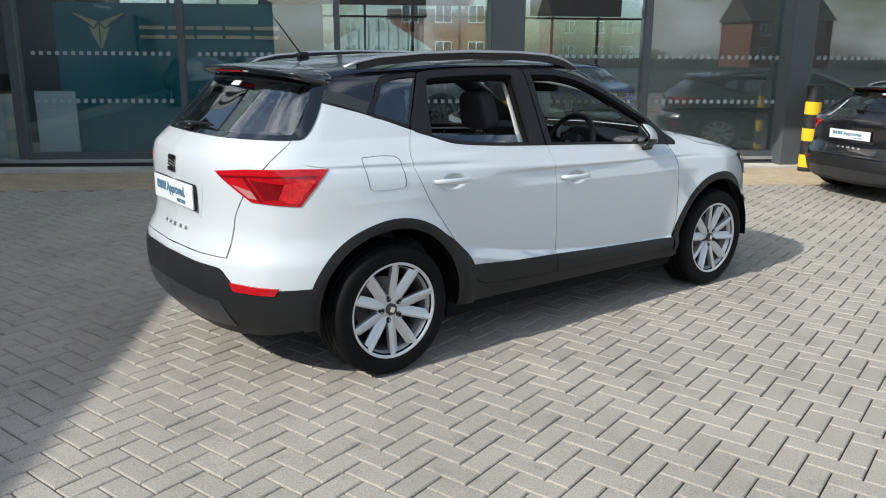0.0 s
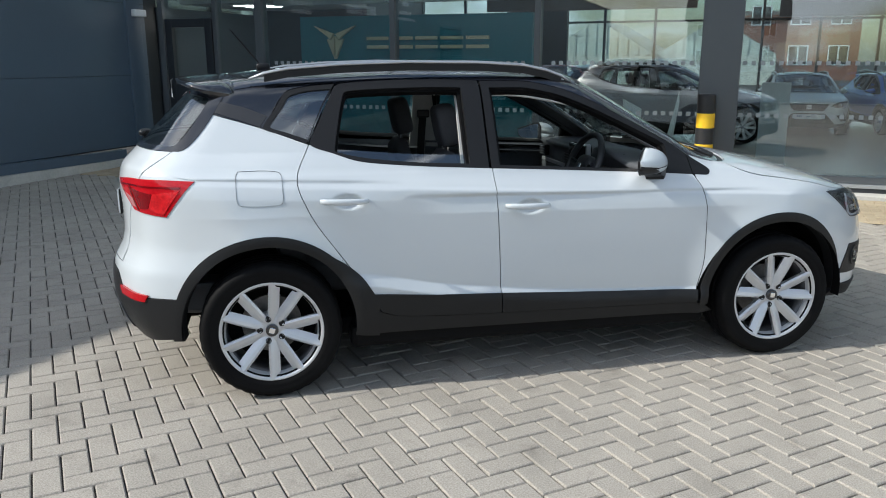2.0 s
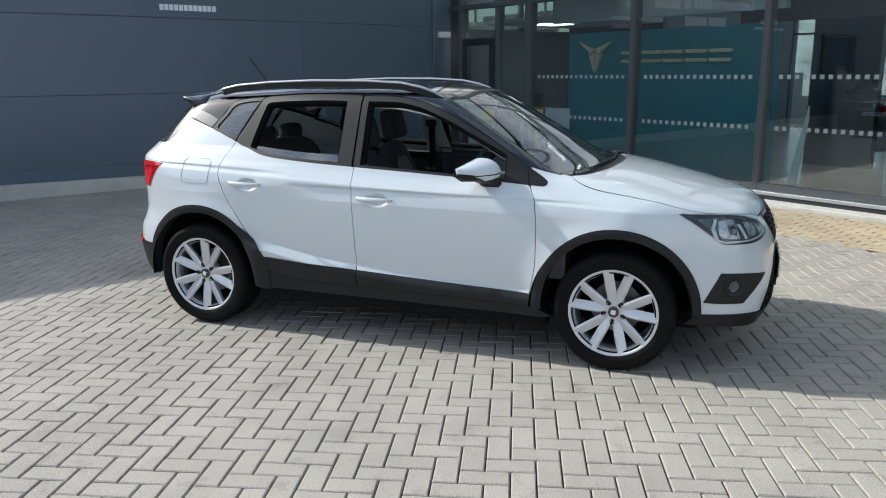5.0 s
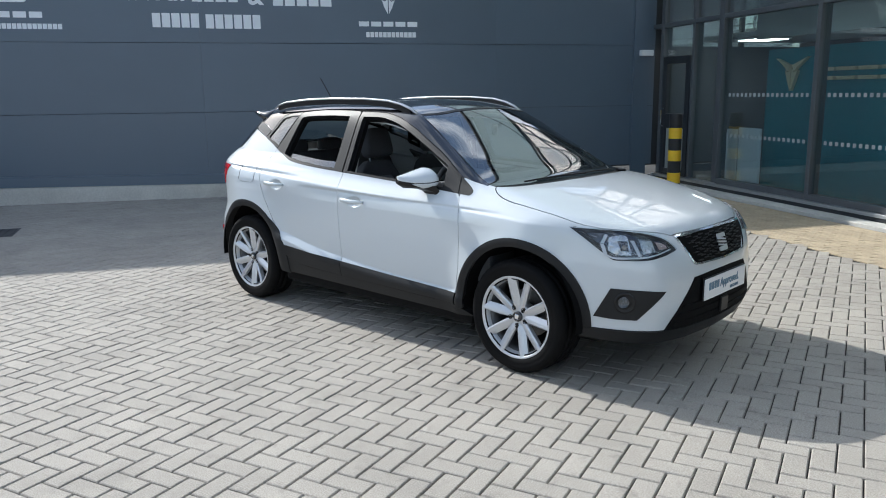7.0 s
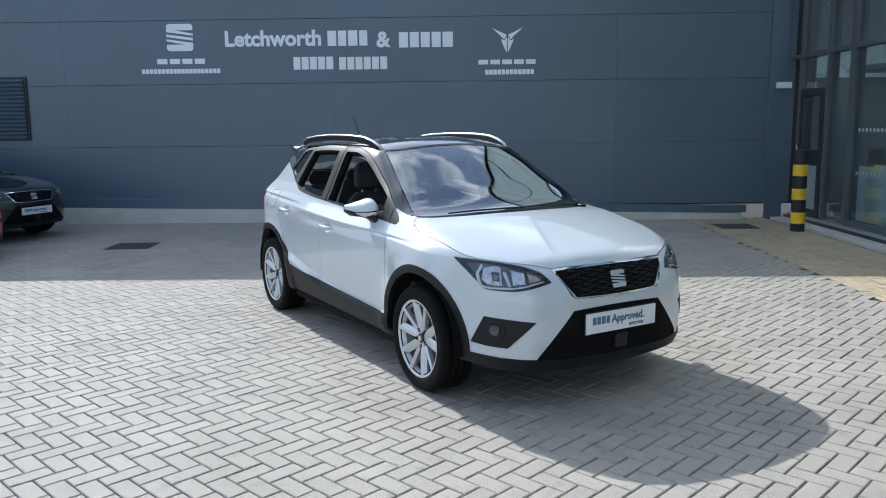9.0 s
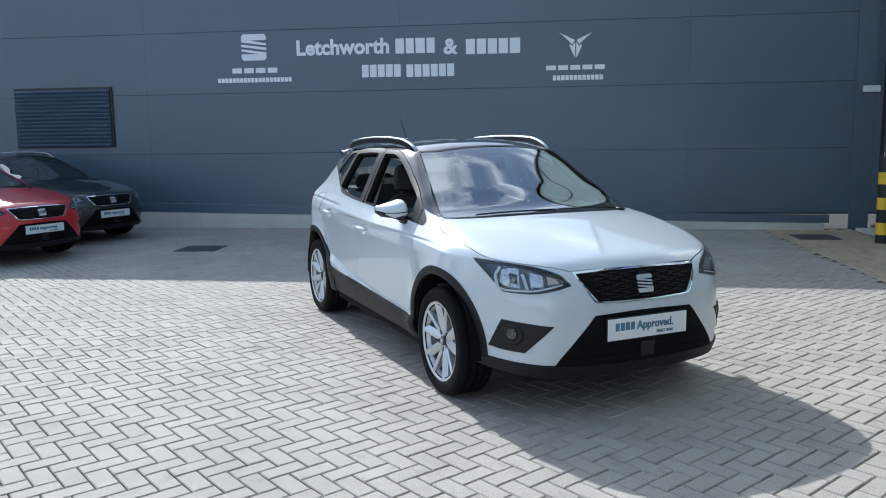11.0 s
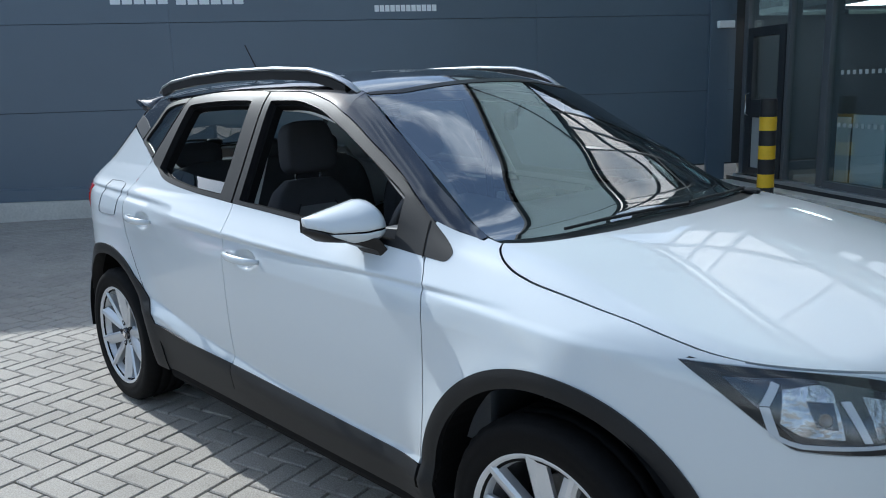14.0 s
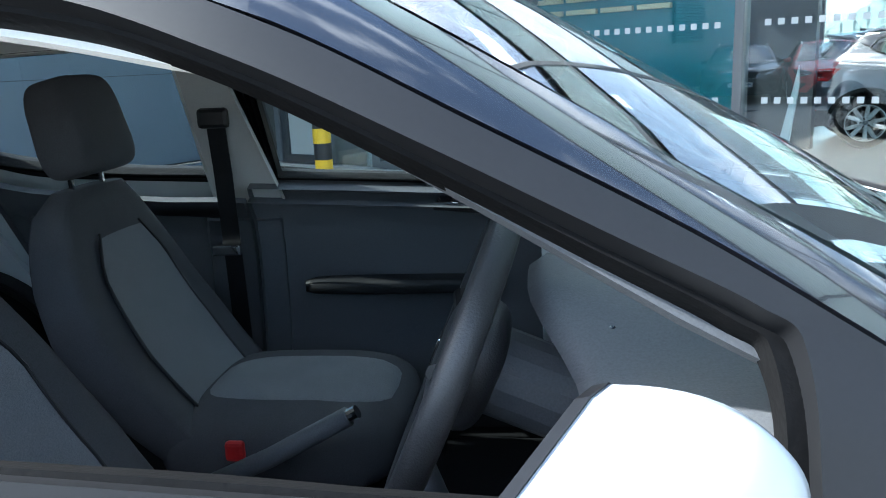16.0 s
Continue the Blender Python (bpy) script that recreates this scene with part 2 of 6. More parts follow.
def box(x0, x1, y0, y1, z0, z1, bevel=0.0, bm=None):
    """A box between bounds, its edges rounded by bevel."""
    own = bmesh.new() if bm is None or bevel else bm
    r = bmesh.ops.create_cube(own, size=1)
    for v in r["verts"]:
        v.co = ((x0 + x1) / 2 + v.co.x * (x1 - x0), (y0 + y1) / 2 + v.co.y * (y1 - y0), (z0 + z1) / 2 + v.co.z * (z1 - z0))
    if bevel:
        bmesh.ops.bevel(own, geom=own.edges[:], offset=bevel, segments=2, affect="EDGES", profile=0.5)
        if bm is not None:
            join(bm, own)
            own.free()
            return bm
    return own


def join(bm, other):
    """Add another bmesh's faces to bm."""
    at = {v: bm.verts.new(v.co) for v in other.verts}
    for f in other.faces:
        bm.faces.new([at[v] for v in f.verts])
    return bm


def lathe(profile, turns=48, axis="z"):
    """Turn (radius, height) points round an axis."""
    bm = bmesh.new()
    rings = []
    for r, h in profile:
        ring = []
        for i in range(turns):
            a = 2 * math.pi * i / turns
            c, s = r * math.cos(a), r * math.sin(a)
            ring.append(bm.verts.new((c, s, h) if axis == "z" else (c, h, s)))
        rings.append(ring)
    for a, b in zip(rings, rings[1:]):
        for i in range(turns):
            j = (i + 1) % turns
            bm.faces.new((a[i], a[j], b[j], b[i]))
    bmesh.ops.recalc_face_normals(bm, faces=bm.faces[:])
    return bm


def tube(points, radius, sides=8, taper=1.0):
    """A round rod along points."""
    bm = bmesh.new()
    pts = [Vector(p) for p in points]
    rings = []
    for i, p in enumerate(pts):
        d = (pts[min(i + 1, len(pts) - 1)] - pts[max(i - 1, 0)]).normalized()
        q = d.to_track_quat("Z", "Y")
        r = radius * (1 + (taper - 1) * i / max(1, len(pts) - 1))
        rings.append([bm.verts.new(p + q @ Vector((r * math.cos(2 * math.pi * k / sides), r * math.sin(2 * math.pi * k / sides), 0))) for k in range(sides)])
    for a, b in zip(rings, rings[1:]):
        for k in range(sides):
            j = (k + 1) % sides
            bm.faces.new((a[k], a[j], b[j], b[k]))
    bm.faces.new(rings[0][::-1])
    bm.faces.new(rings[-1])
    return bm


def prism(outline, depth, plane="xz", at=0.0, bevel=0.0):
    """A flat outline given thickness: in plane xz it stands from y = at to at + depth, in xy from z = at, in yz from x = at."""
    bm = bmesh.new()
    to3 = {"xz": lambda a, b, c: (a, c, b), "xy": lambda a, b, c: (a, b, c), "yz": lambda a, b, c: (c, a, b)}[plane]
    low = [bm.verts.new(to3(a, b, at)) for a, b in outline]
    high = [bm.verts.new(to3(a, b, at + depth)) for a, b in outline]
    bm.faces.new(low)
    bm.faces.new(high[::-1])
    for i in range(len(low)):
        j = (i + 1) % len(low)
        bm.faces.new((low[j], low[i], high[i], high[j]))
    bmesh.ops.recalc_face_normals(bm, faces=bm.faces[:])
    if bevel:
        bmesh.ops.bevel(bm, geom=bm.edges[:], offset=bevel, segments=2, affect="EDGES", profile=0.5)
    return bm


def structure(name, bm, mat, label, category):
    return tagged(part(name, bm, mat), label, category, kind="structure")


def root(name, m, label, category, group=""):
    ob = new(name)
    ob.matrix_world = m
    return tagged(ob, label, category, group)


# ---- ground ----
WALL_X, GLASS_Y = -7.25, 5.70
bm = bmesh.new()
bmesh.ops.create_grid(bm, x_segments=2, y_segments=2, size=300)
for v in bm.verts:
    v.co.z = -0.012
structure("ground", bm, JOINT, "sand-filled joints and ground under the block paving", "ground")

# ---- anthracite side wall ----
WALL_TOP = 4.62
bm = box(WALL_X - 0.4, WALL_X, -40, GLASS_Y + 0.3, 0.24, WALL_TOP)
wall_side = structure("wall_side", bm, FRAME_DARK, "dark anthracite metal-clad showroom side wall", "wall")
# broad horizontal cladding panels with shadow joints
bm0 = bmesh.new()
edges_z = [0.26, 1.29, 2.32, 3.36, 4.40, WALL_TOP]
edges_y = [-40, -33, -26.5, -20, -13.5, -9.6, -6.42, -1.9, 2.78, GLASS_Y]
for y0, y1 in zip(edges_y, edges_y[1:]):
    for z0, z1 in zip(edges_z, edges_z[1:]):
        b = box(WALL_X + 0.002, WALL_X + 0.03, y0 + 0.0006, y1 - 0.0006, z0 + 0.003, z1 - 0.003, 0.0018)
        ob = part("cladding_panel", b, CLADDING, wall_side)
foot = lambda y: max(0.105, min(0.34, 0.26 - 0.0155 * (y + 5.5)))
fold = [-40, -10.6, -5.5, 0, 2.7, 4.5]
structure("flashing", prism([(y, foot(y) + 0.155 - 0.003 * max(0, y + 5.5)) for y in fold + [GLASS_Y - 0.72]] + [(y, foot(y)) for y in [GLASS_Y - 0.72] + fold[::-1]], 0.108, "yz", WALL_X + 0.002, 0.004), CLADDING, "folded dark metal flashing along the wall foot", "flashing")
structure("wall_plinth", prism([(y, foot(y) - 0.004) for y in fold + [GLASS_Y - 0.8]] + [(GLASS_Y - 0.8, -0.02), (-40, -0.02)], 0.15, "yz", WALL_X + 0.006, 0.006), CONCRETE, "pale concrete plinth along the wall foot", "plinth")
structure("corner_trim", box(WALL_X + 0.031, WALL_X + 0.075, GLASS_Y - 0.42, GLASS_Y - 0.13, 0.0, WALL_TOP, 0.004), CLADDING, "folded dark metal corner trim on the clad wall", "trim")
structure("coping", box(WALL_X - 0.42, WALL_X + 0.06, -40, GLASS_Y + 0.4, WALL_TOP, WALL_TOP + 0.05, 0.01), FRAME_DARK, "dark metal coping on the side wall", "coping")

# louvred vent
vent = root("wall_vent", Matrix.Translation((WALL_X + 0.03, -8.02, 1.95)), "dark louvred metal air vent set in the clad wall", "vent")
part("frame", box(0, 0.03, -0.94, 0.94, -0.53, 0.53, 0.004), FRAME_DARK, vent)
for i in range(15):
    z = -0.47 + i * 0.067
    b = box(0, 0.05, -0.90, 0.90, -0.022, 0.022, 0.003)
    bmesh.ops.transform(b, matrix=pose(0.03, 0, z, 0, 35, 0), verts=b.verts[:])
    part("slat", b, CLADDING, vent)

# small pale alarm box
alarm = root("alarm_box", Matrix.Translation((WALL_X + 0.076, 5.49, 2.185)), "small white plastic emergency light on the clad wall", "wall light")
part("body", box(0, 0.08, -0.12, 0.12, -0.05, 0.05, 0.012), PLATE, alarm)

# ---- glazed front ----
FLOOR_IN = 0.03
FLOOR_Z, HEAD_Z, MID_Z, FRONT_TOP, FRONT_END = 0.14, 2.62, 3.65, 6.50, 15.0
front = root("window_front", Matrix.Translation((0, GLASS_Y, 0)), "tall glazed showroom front with grey metal frames", "shop window")
front["kind"] = "structure"
posts = [(-6.88, 0.09), (-5.93, 0.065), (-5.19, 0.12), (-3.12, 0.075), (-1.14, 0.075), (3.0, 0.10), (7.2, 0.075), (9.2, 0.22), (11.2, 0.075), (13.2, 0.075)]
for x, w in posts:
    part("mullion", box(x - w / 2, x + w / 2, -0.06, 0.10, FLOOR_Z, FRONT_TOP, 0.006), FRAME, front)
for x, w in ((1.06, 0.44), (5.05, 0.32)):
    part("column", box(x - w / 2, x + w / 2, -0.30, 0.12, 0.0, FRONT_TOP, 0.012), FRAME, front)
xs = [-6.86, -5.93, -5.14, -3.12, -1.14, 1.06, 3.0, 5.05, 7.2, 9.2, 11.2, 13.2, FRONT_END]
for i, (x0, x1) in enumerate(zip(xs, xs[1:])):
    zs = [FLOOR_Z, 2.12, HEAD_Z, MID_Z, FRONT_TOP] if i == 0 else [FLOOR_Z, HEAD_Z, MID_Z, FRONT_TOP]
    for z0, z1 in zip(zs, zs[1:]):
        pane = part("pane", box(x0, x1, -0.012, 0.012, z0, z1), SHOP_GLASS if z0 < HEAD_Z else SOLAR_GLASS, front)
        pane.visible_shadow = z0 >= HEAD_Z
part("transom", box(-7.2, FRONT_END, -0.055, 0.09, HEAD_Z - 0.035, HEAD_Z + 0.035, 0.005), FRAME, front)
part("transom", box(-7.2, FRONT_END, -0.055, 0.09, MID_Z - 0.035, MID_Z + 0.035, 0.005), FRAME, front)
part("bottom_rail", box(-5.14, FRONT_END, -0.055, 0.09, 0.13, 0.21, 0.005), FRAME, front)
part("sill", box(-7.0, FRONT_END, -0.10, 0.10, 0.085, 0.128, 0.005), SILVER_TRIM, front)
structure("front_plinth", box(-7.2, FRONT_END, GLASS_Y - 0.08, GLASS_Y + 0.12, -0.02, 0.083, 0.006), FRAME_DARK, "dark upstand under the glazed front", "plinth")
structure("front_kerb", box(-7.09, FRONT_END, GLASS_Y - 0.34, GLASS_Y - 0.082, -0.02, 0.035, 0.006), CONCRETE, "pale concrete edging strip along the glazed front", "kerb")
structure("fascia", box(-7.65, FRONT_END, GLASS_Y - 0.12, GLASS_Y + 0.3, FRONT_TOP, FRONT_TOP + 0.4, 0.01), FRAME_DARK, "dark metal fascia over the glazed front", "fascia")
CANOPY_Z = 4.95
canopy = root("canopy", Matrix.Translation((0, 0, CANOPY_Z)), "sun canopy of milky sheets in a slim dark metal frame before the glazed front", "canopy")
canopy["kind"] = "structure"
for y0, y1 in ((1.95, 2.03), (4.02, 4.12)):
    part("edge_beam", box(-7.2, FRONT_END, y0, y1, 0.08, 0.18, 0.006), MATT_FRAME, canopy)
for i in range(7):
    x = -7.2 + i * (FRONT_END + 7.2) / 6
    x0, x1 = max(x - 0.03, -7.2), min(x + 0.03, FRONT_END)
    part("rafter", box(x0, x1, 2.033, 4.017, 0.10, 0.17, 0.006), MATT_FRAME, canopy)
    if i < 6:
        part("sheet", box(x + 0.033, x + (FRONT_END + 7.2) / 6 - 0.033, 2.033, 4.017, 0.12, 0.136), MILKY, canopy)
# out of view, added to stop sun slipping between side wall and canopy
structure("canopy_end", box(-7.65, -7.205, 1.95, GLASS_Y - 0.125, WALL_TOP + 0.052, CANOPY_Z + 0.26, 0.01), FRAME_DARK, "unseen dark upstand added on the side wall to block sun from the teal wall", "canopy end")
for x in (-5.19, 1.06, 5.05, 9.2):
    structure("canopy_arm", box(x - 0.05, x + 0.05, 4.121, GLASS_Y - 0.062 if x not in (1.06, 5.05) else GLASS_Y - 0.302, CANOPY_Z + 0.06, CANOPY_Z + 0.22, 0.01), FRAME_DARK, "dark steel arm carrying the canopy", "canopy arm")

# door in the corner bay
door = root("door_1", Matrix.Translation((-6.395, GLASS_Y - 0.02, 0)), "dark-framed glazed showroom side door, closed", "door")
door["kind"] = "structure"
for x0, x1, z0, z1 in ((-0.41, -0.29, 0.14, 2.10), (0.29, 0.41, 0.14, 2.10), (-0.29, 0.29, 1.98, 2.10), (-0.29, 0.29, 0.92, 1.16), (-0.29, 0.29, 0.14, 0.24)):
    part("door_frame", box(x0, x1, -0.045, 0.04, z0, z1, 0.005), FRAME_DARK, door)
part("kick_panel", box(-0.29, 0.29, -0.01, 0.01, 0.24, 0.92), material("pale_infill", (0.36, 0.38, 0.38), 0.4, grain=0.03), door)
part("door_handle", tube([(-0.33, -0.05, 0.95), (-0.33, -0.10, 0.97), (-0.33, -0.10, 1.22), (-0.33, -0.05, 1.24)], 0.012), CHROME, door)

# manifestation squares on the glass
for row, z in enumerate((1.47, 0.875)):
    bm = bmesh.new()
    x = -4.95
    while x < FRONT_END - 0.2:
        if min(abs(x - p[0]) for p in posts + [(1.06, 0), (5.05, 0)]) > 0.22 * 0.6:
            box(x - 0.024, x + 0.024, -0.018, -0.0135, z - 0.024, z + 0.024, bm=bm)
        x += 0.098
    dots = part("dots", bm, FROST, front)
    dots["kind"] = "stuff"

# ---- showroom ----
structure("floor", box(-7.2, FRONT_END, GLASS_Y + 0.13, 17.0, -0.02, FLOOR_IN), FLOOR_TILE, "polished grey showroom floor tiles", "floor")
structure("ceiling", box(-7.2, FRONT_END, GLASS_Y + 0.2, 17.2, 6.30, 6.48), CEILING, "white showroom ceiling", "ceiling")
structure("wall_left", box(-7.6, -7.2, GLASS_Y + 0.31, 17.2, 0, 2.30), FRAME, "dark grey showroom end wall", "wall")
structure("wall_left_upper", box(-7.6, -7.2, 9.0, 17.2, 2.303, 6.6), FRAME, "dark grey showroom end wall beside the high window", "wall")
side = root("window_side", Matrix.Translation((-7.35, GLASS_Y + 0.313, 2.303)), "high side window of the showroom", "window")
side["kind"] = "structure"
for y in (0.03, 1.48, 2.94):
    part("mullion", box(-0.05, 0.05, y - 0.03, y + 0.03, 0, 4.29), FRAME_DARK, side)
for y in (0.063, 1.513):
    part("pane", box(-0.006, 0.006, y, y + 1.384, 0, 4.29), SOLAR_GLASS, side)
structure("wall_right", box(FRONT_END, FRONT_END + 0.3, GLASS_Y - 0.1, 17.2, 0, 6.6), PLASTER, "plain grey showroom end wall", "wall")
structure("wall_back", box(6.83, FRONT_END, 16.9, 17.2, 0, 6.29), PLASTER, "plain grey rear showroom wall", "wall")
back = root("window_back", Matrix.Translation((0, 17.0, 0)), "rear showroom glazing with thin dark bars", "shop window")
back["kind"] = "structure"
for i in range(12):
    x = -7.2 + i * 14.0 / 11
    part("mullion", box(x - 0.03, x + 0.03, -0.05, 0.05, 0.14, 6.3), FRAME_DARK, back)
for z in (2.43, 3.9, 5.3):
    part("transom", box(-7.2, 6.8, -0.045, 0.045, z - 0.025, z + 0.025), FRAME_DARK, back)
pane = part("pane", box(-7.2, 6.8, -0.006, 0.006, 0.14, 6.3), SHOP_GLASS, back)
pane.visible_shadow = False
# teal branded wall behind the glass
panel_wall = root("teal_display_wall", Matrix.Translation((0, 6.24, FLOOR_Z)), "teal display wall panel with a bronze emblem standing behind the glass", "display wall")
part("board", box(-4.86, -1.35, 0, 0.12, FLOOR_IN - FLOOR_Z, 1.98, 0.006), TEAL, panel_wall)

# ---- car shell: one smooth solid from which every panel is cut ----
def curve(xs, ys):
    """Smooth curve through points of rising x (monotone cubic), for arrays."""
    xs, ys = np.array(xs, float), np.array(ys, float)
    h = np.diff(xs)
    d = np.diff(ys) / h
    m = np.concatenate([[d[0]], np.where(d[:-1] * d[1:] > 0, 2 * d[:-1] * d[1:] / np.where(d[:-1] + d[1:] == 0, 1, d[:-1] + d[1:]), 0), [d[-1]]])

    def at(x):
        x = np.clip(np.asarray(x, float), xs[0], xs[-1])
        i = np.clip(np.searchsorted(xs, x) - 1, 0, len(h) - 1)
        t = (x - xs[i]) / h[i]
        return (ys[i] * (1 + 2 * t) * (1 - t) ** 2 + m[i] * h[i] * t * (1 - t) ** 2
                + ys[i + 1] * t * t * (3 - 2 * t) + m[i + 1] * h[i] * t * t * (t - 1))
    return at


ROOF_Z = curve([-1.75, -1.6, -1.4, -1.1, -0.6, -0.2, 0.1, 0.3, 0.42, 0.8, 1.06, 1.12, 1.3, 1.6, 1.9, 2.02, 2.1],
               [1.41, 1.437, 1.465, 1.490, 1.507, 1.506, 1.493, 1.462, 1.412, 1.198, 1.050, 1.036, 1.010, 0.945, 0.868, 0.825, 0.76])
CROWN = curve([-1.6, 0.2, 1.0, 1.5, 2.0], [0.17, 0.16, 0.045, 0.035, 0.05])
SWEEP = curve([-1.6, -0.9, 0.1, 0.6, 1.2, 2.0], [0.0, 0.0, 0.18, 0.26, 0.26, 0.30])
SIDE = curve([0.15, 0.25, 0.33, 0.42, 0.55, 0.70, 0.86, 0.915, 0.935, 1.00, 1.04, 1.10, 1.42, 1.52],
             [0.76, 0.805, 0.828, 0.842, 0.854, 0.858, 0.856, 0.851, 0.838, 0.795, 0.778, 0.752, 0.598, 0.535])
PLAN = curve([-2.0, -1.75, -1.3, -0.8, 0.0, 0.8, 1.3, 1.65, 2.0], [-0.05, -0.008, 0.004, 0.0, 0.0, -0.003, 0.0, -0.015, -0.06])
PLAN_TOP = curve([-1.8, -1.5, -1.0, -0.4, 0.2, 0.6, 1.0, 1.5], [-0.115, -0.085, -0.035, 0.0, 0.0, -0.010, -0.012, -0.012])
FRONT = curve([0.12, 0.2, 0.28, 0.36, 0.5, 0.62, 0.72, 0.80, 0.95], [1.90, 2.0, 2.055, 2.082, 2.085, 2.075, 2.05, 2.02, 1.96])
FRONT_DROP = curve([0, 0.3, 0.45, 0.55, 0.65, 0.72, 0.80, 0.92], [0, 0.018, 0.045, 0.078, 0.165, 0.265, 0.43, 0.75])
REAR = curve([0.15, 0.25, 0.35, 0.48, 0.58, 0.66, 0.72, 0.82, 0.96, 1.04, 1.10, 1.16, 1.44, 1.6],
             [-1.86, -1.97, -2.03, -2.055, -2.045, -2.005, -1.985, -1.985, -1.99, -1.975, -1.925, -1.865, -1.585, -1.44])
REAR_DROP = curve([0, 0.3, 0.45, 0.6, 0.7, 0.78, 0.9], [0, 0.018, 0.052, 0.12, 0.185, 0.29, 0.55])
LOW_LINE = curve([-0.95, -0.83, -0.495, -0.207, 0.283, 0.816], [0.582, 0.566, 0.501, 0.466, 0.421, 0.402])


def smoothest(a, b, r):
    """Largest of the two, rounded over by about r where they meet."""
    h = np.maximum(r - np.abs(a - b), 0) / r
    return np.maximum(a, b) + h * h * r * 0.25


def shell(x, y, z):
    """Below zero inside the car's outer skin."""
    ay = np.abs(y)
    rise = 0.047 * x * np.clip((z - 0.6) / 0.2, 0, 1) * np.clip((1.12 - z) / 0.1, 0, 1)
    side = ay - SIDE(z + rise) - PLAN(x) - PLAN_TOP(x) * np.clip((z - 0.85) / 0.5, 0, 1)
    # flared wheel arches and the rising crease low on the doors
    for cx in (-1.283, 1.283):
        rr = np.hypot(x - cx, z - 0.33)
        side = side - 0.022 * np.clip(1 - np.abs(rr - 0.42) / 0.16, 0, 1) ** 2 * (z < 0.95)
    side = side - 0.027 * np.clip((LOW_LINE(x) - z) / 0.05, 0, 1) * np.clip((x + 0.98) / 0.12, 0, 1) * np.clip((0.98 - x) / 0.12, 0, 1)
    # finger hollows behind the door handles
    for cx, cz in ((-0.060, 0.852), (-0.918, 0.906)):
        side = side + 0.026 * np.clip(1 - ((x - cx) / 0.062) ** 2 - ((z - cz) / 0.034) ** 2, 0, 1) ** 0.6
    # shoulder creases: a fine undercut behind, another along the front
    for line, fade in ((0.994 - 0.04 * (x + 1.13), np.clip((-0.66 - x) / 0.25, 0, 1)), (0.903 - 0.017 * x, np.clip((x + 0.66) / 0.25, 0, 1) * np.clip((1.17 - x) / 0.30, 0, 1))):
        d = z - line
        side = side + 0.0115 * fade * np.where(d > 0, np.clip(1 - d / 0.013, 0, 1), np.clip(1 + d / 0.075, 0, 1))
    top = (z - (ROOF_Z(x + SWEEP(x) * y * y) - CROWN(x) * y * y)) * 0.8
    nose = (x - (FRONT(z) - FRONT_DROP(ay))) * 0.75
    tail = (REAR(z) + REAR_DROP(ay) * (1 + 0.3 * np.clip((z - 1.05) / 0.1, 0, 1)) - x) * 0.75
    f = smoothest(side, nose, 0.10)
    f = smoothest(f, tail, 0.10)
    return smoothest(f, top, 0.07)


def cast(origin, way, reach=1.6):
    """Where rays first meet the skin from outside (arrays n x 3)."""
    o, w = np.asarray(origin, float), np.asarray(way, float)
    w = w / np.linalg.norm(w, axis=1, keepdims=True)
    t, last = np.zeros(len(o)), np.zeros(len(o))
    inside = np.zeros(len(o), bool)
    step = 0.012
    for _ in range(int(reach / step)):
        p = o + w * t[:, None]
        inside |= shell(p[:, 0], p[:, 1], p[:, 2]) < 0
        last = np.where(inside, last, t)
        t = np.where(inside, t, t + step)
    lo, hi = last, t
    for _ in range(14):
        mid = (lo + hi) / 2
        p = o + w * mid[:, None]
        neg = shell(p[:, 0], p[:, 1], p[:, 2]) < 0
        hi, lo = np.where(neg, mid, hi), np.where(neg, lo, mid)
    return o + w * hi[:, None], inside


def resample(points, n):
    """n points evenly along a polyline, rounded through its points when it has more than two."""
    p = np.array(points, float)
    if len(p) > 2:
        d = np.r_[0, np.cumsum(np.linalg.norm(np.diff(p, axis=0), axis=1))]
        s = np.linspace(0, d[-1], n * 4)
        p = np.stack([curve(d, p[:, k])(s) for k in (0, 1)], 1)
    d = np.r_[0, np.cumsum(np.linalg.norm(np.diff(p, axis=0), axis=1))]
    s = np.linspace(0, d[-1], n)
    return np.stack([np.interp(s, d, p[:, k]) for k in (0, 1)], 1)


def coons(bottom, top, left, right, n, m):
    """A grid of 2D points (m x n) inside four edges."""
    b, t, l, r = resample(bottom, n), resample(top, n), resample(left, m), resample(right, m)
    u, v = np.linspace(0, 1, n)[None, :, None], np.linspace(0, 1, m)[:, None, None]
    g = (1 - v) * b[None] + v * t[None] + (1 - u) * l[:, None] + u * r[:, None]
    g -= (1 - u) * (1 - v) * b[0] + u * (1 - v) * b[-1] + (1 - u) * v * t[0] + u * v * t[-1]
    return g


def outward(p):
    """The skin's outward direction at points."""
    e = 0.004
    g = np.stack([shell(*(p + d).T) - shell(*(p - d).T) for d in np.eye(3) * e], 1)
    return g / np.maximum(np.linalg.norm(g, axis=1, keepdims=True), 1e-9)


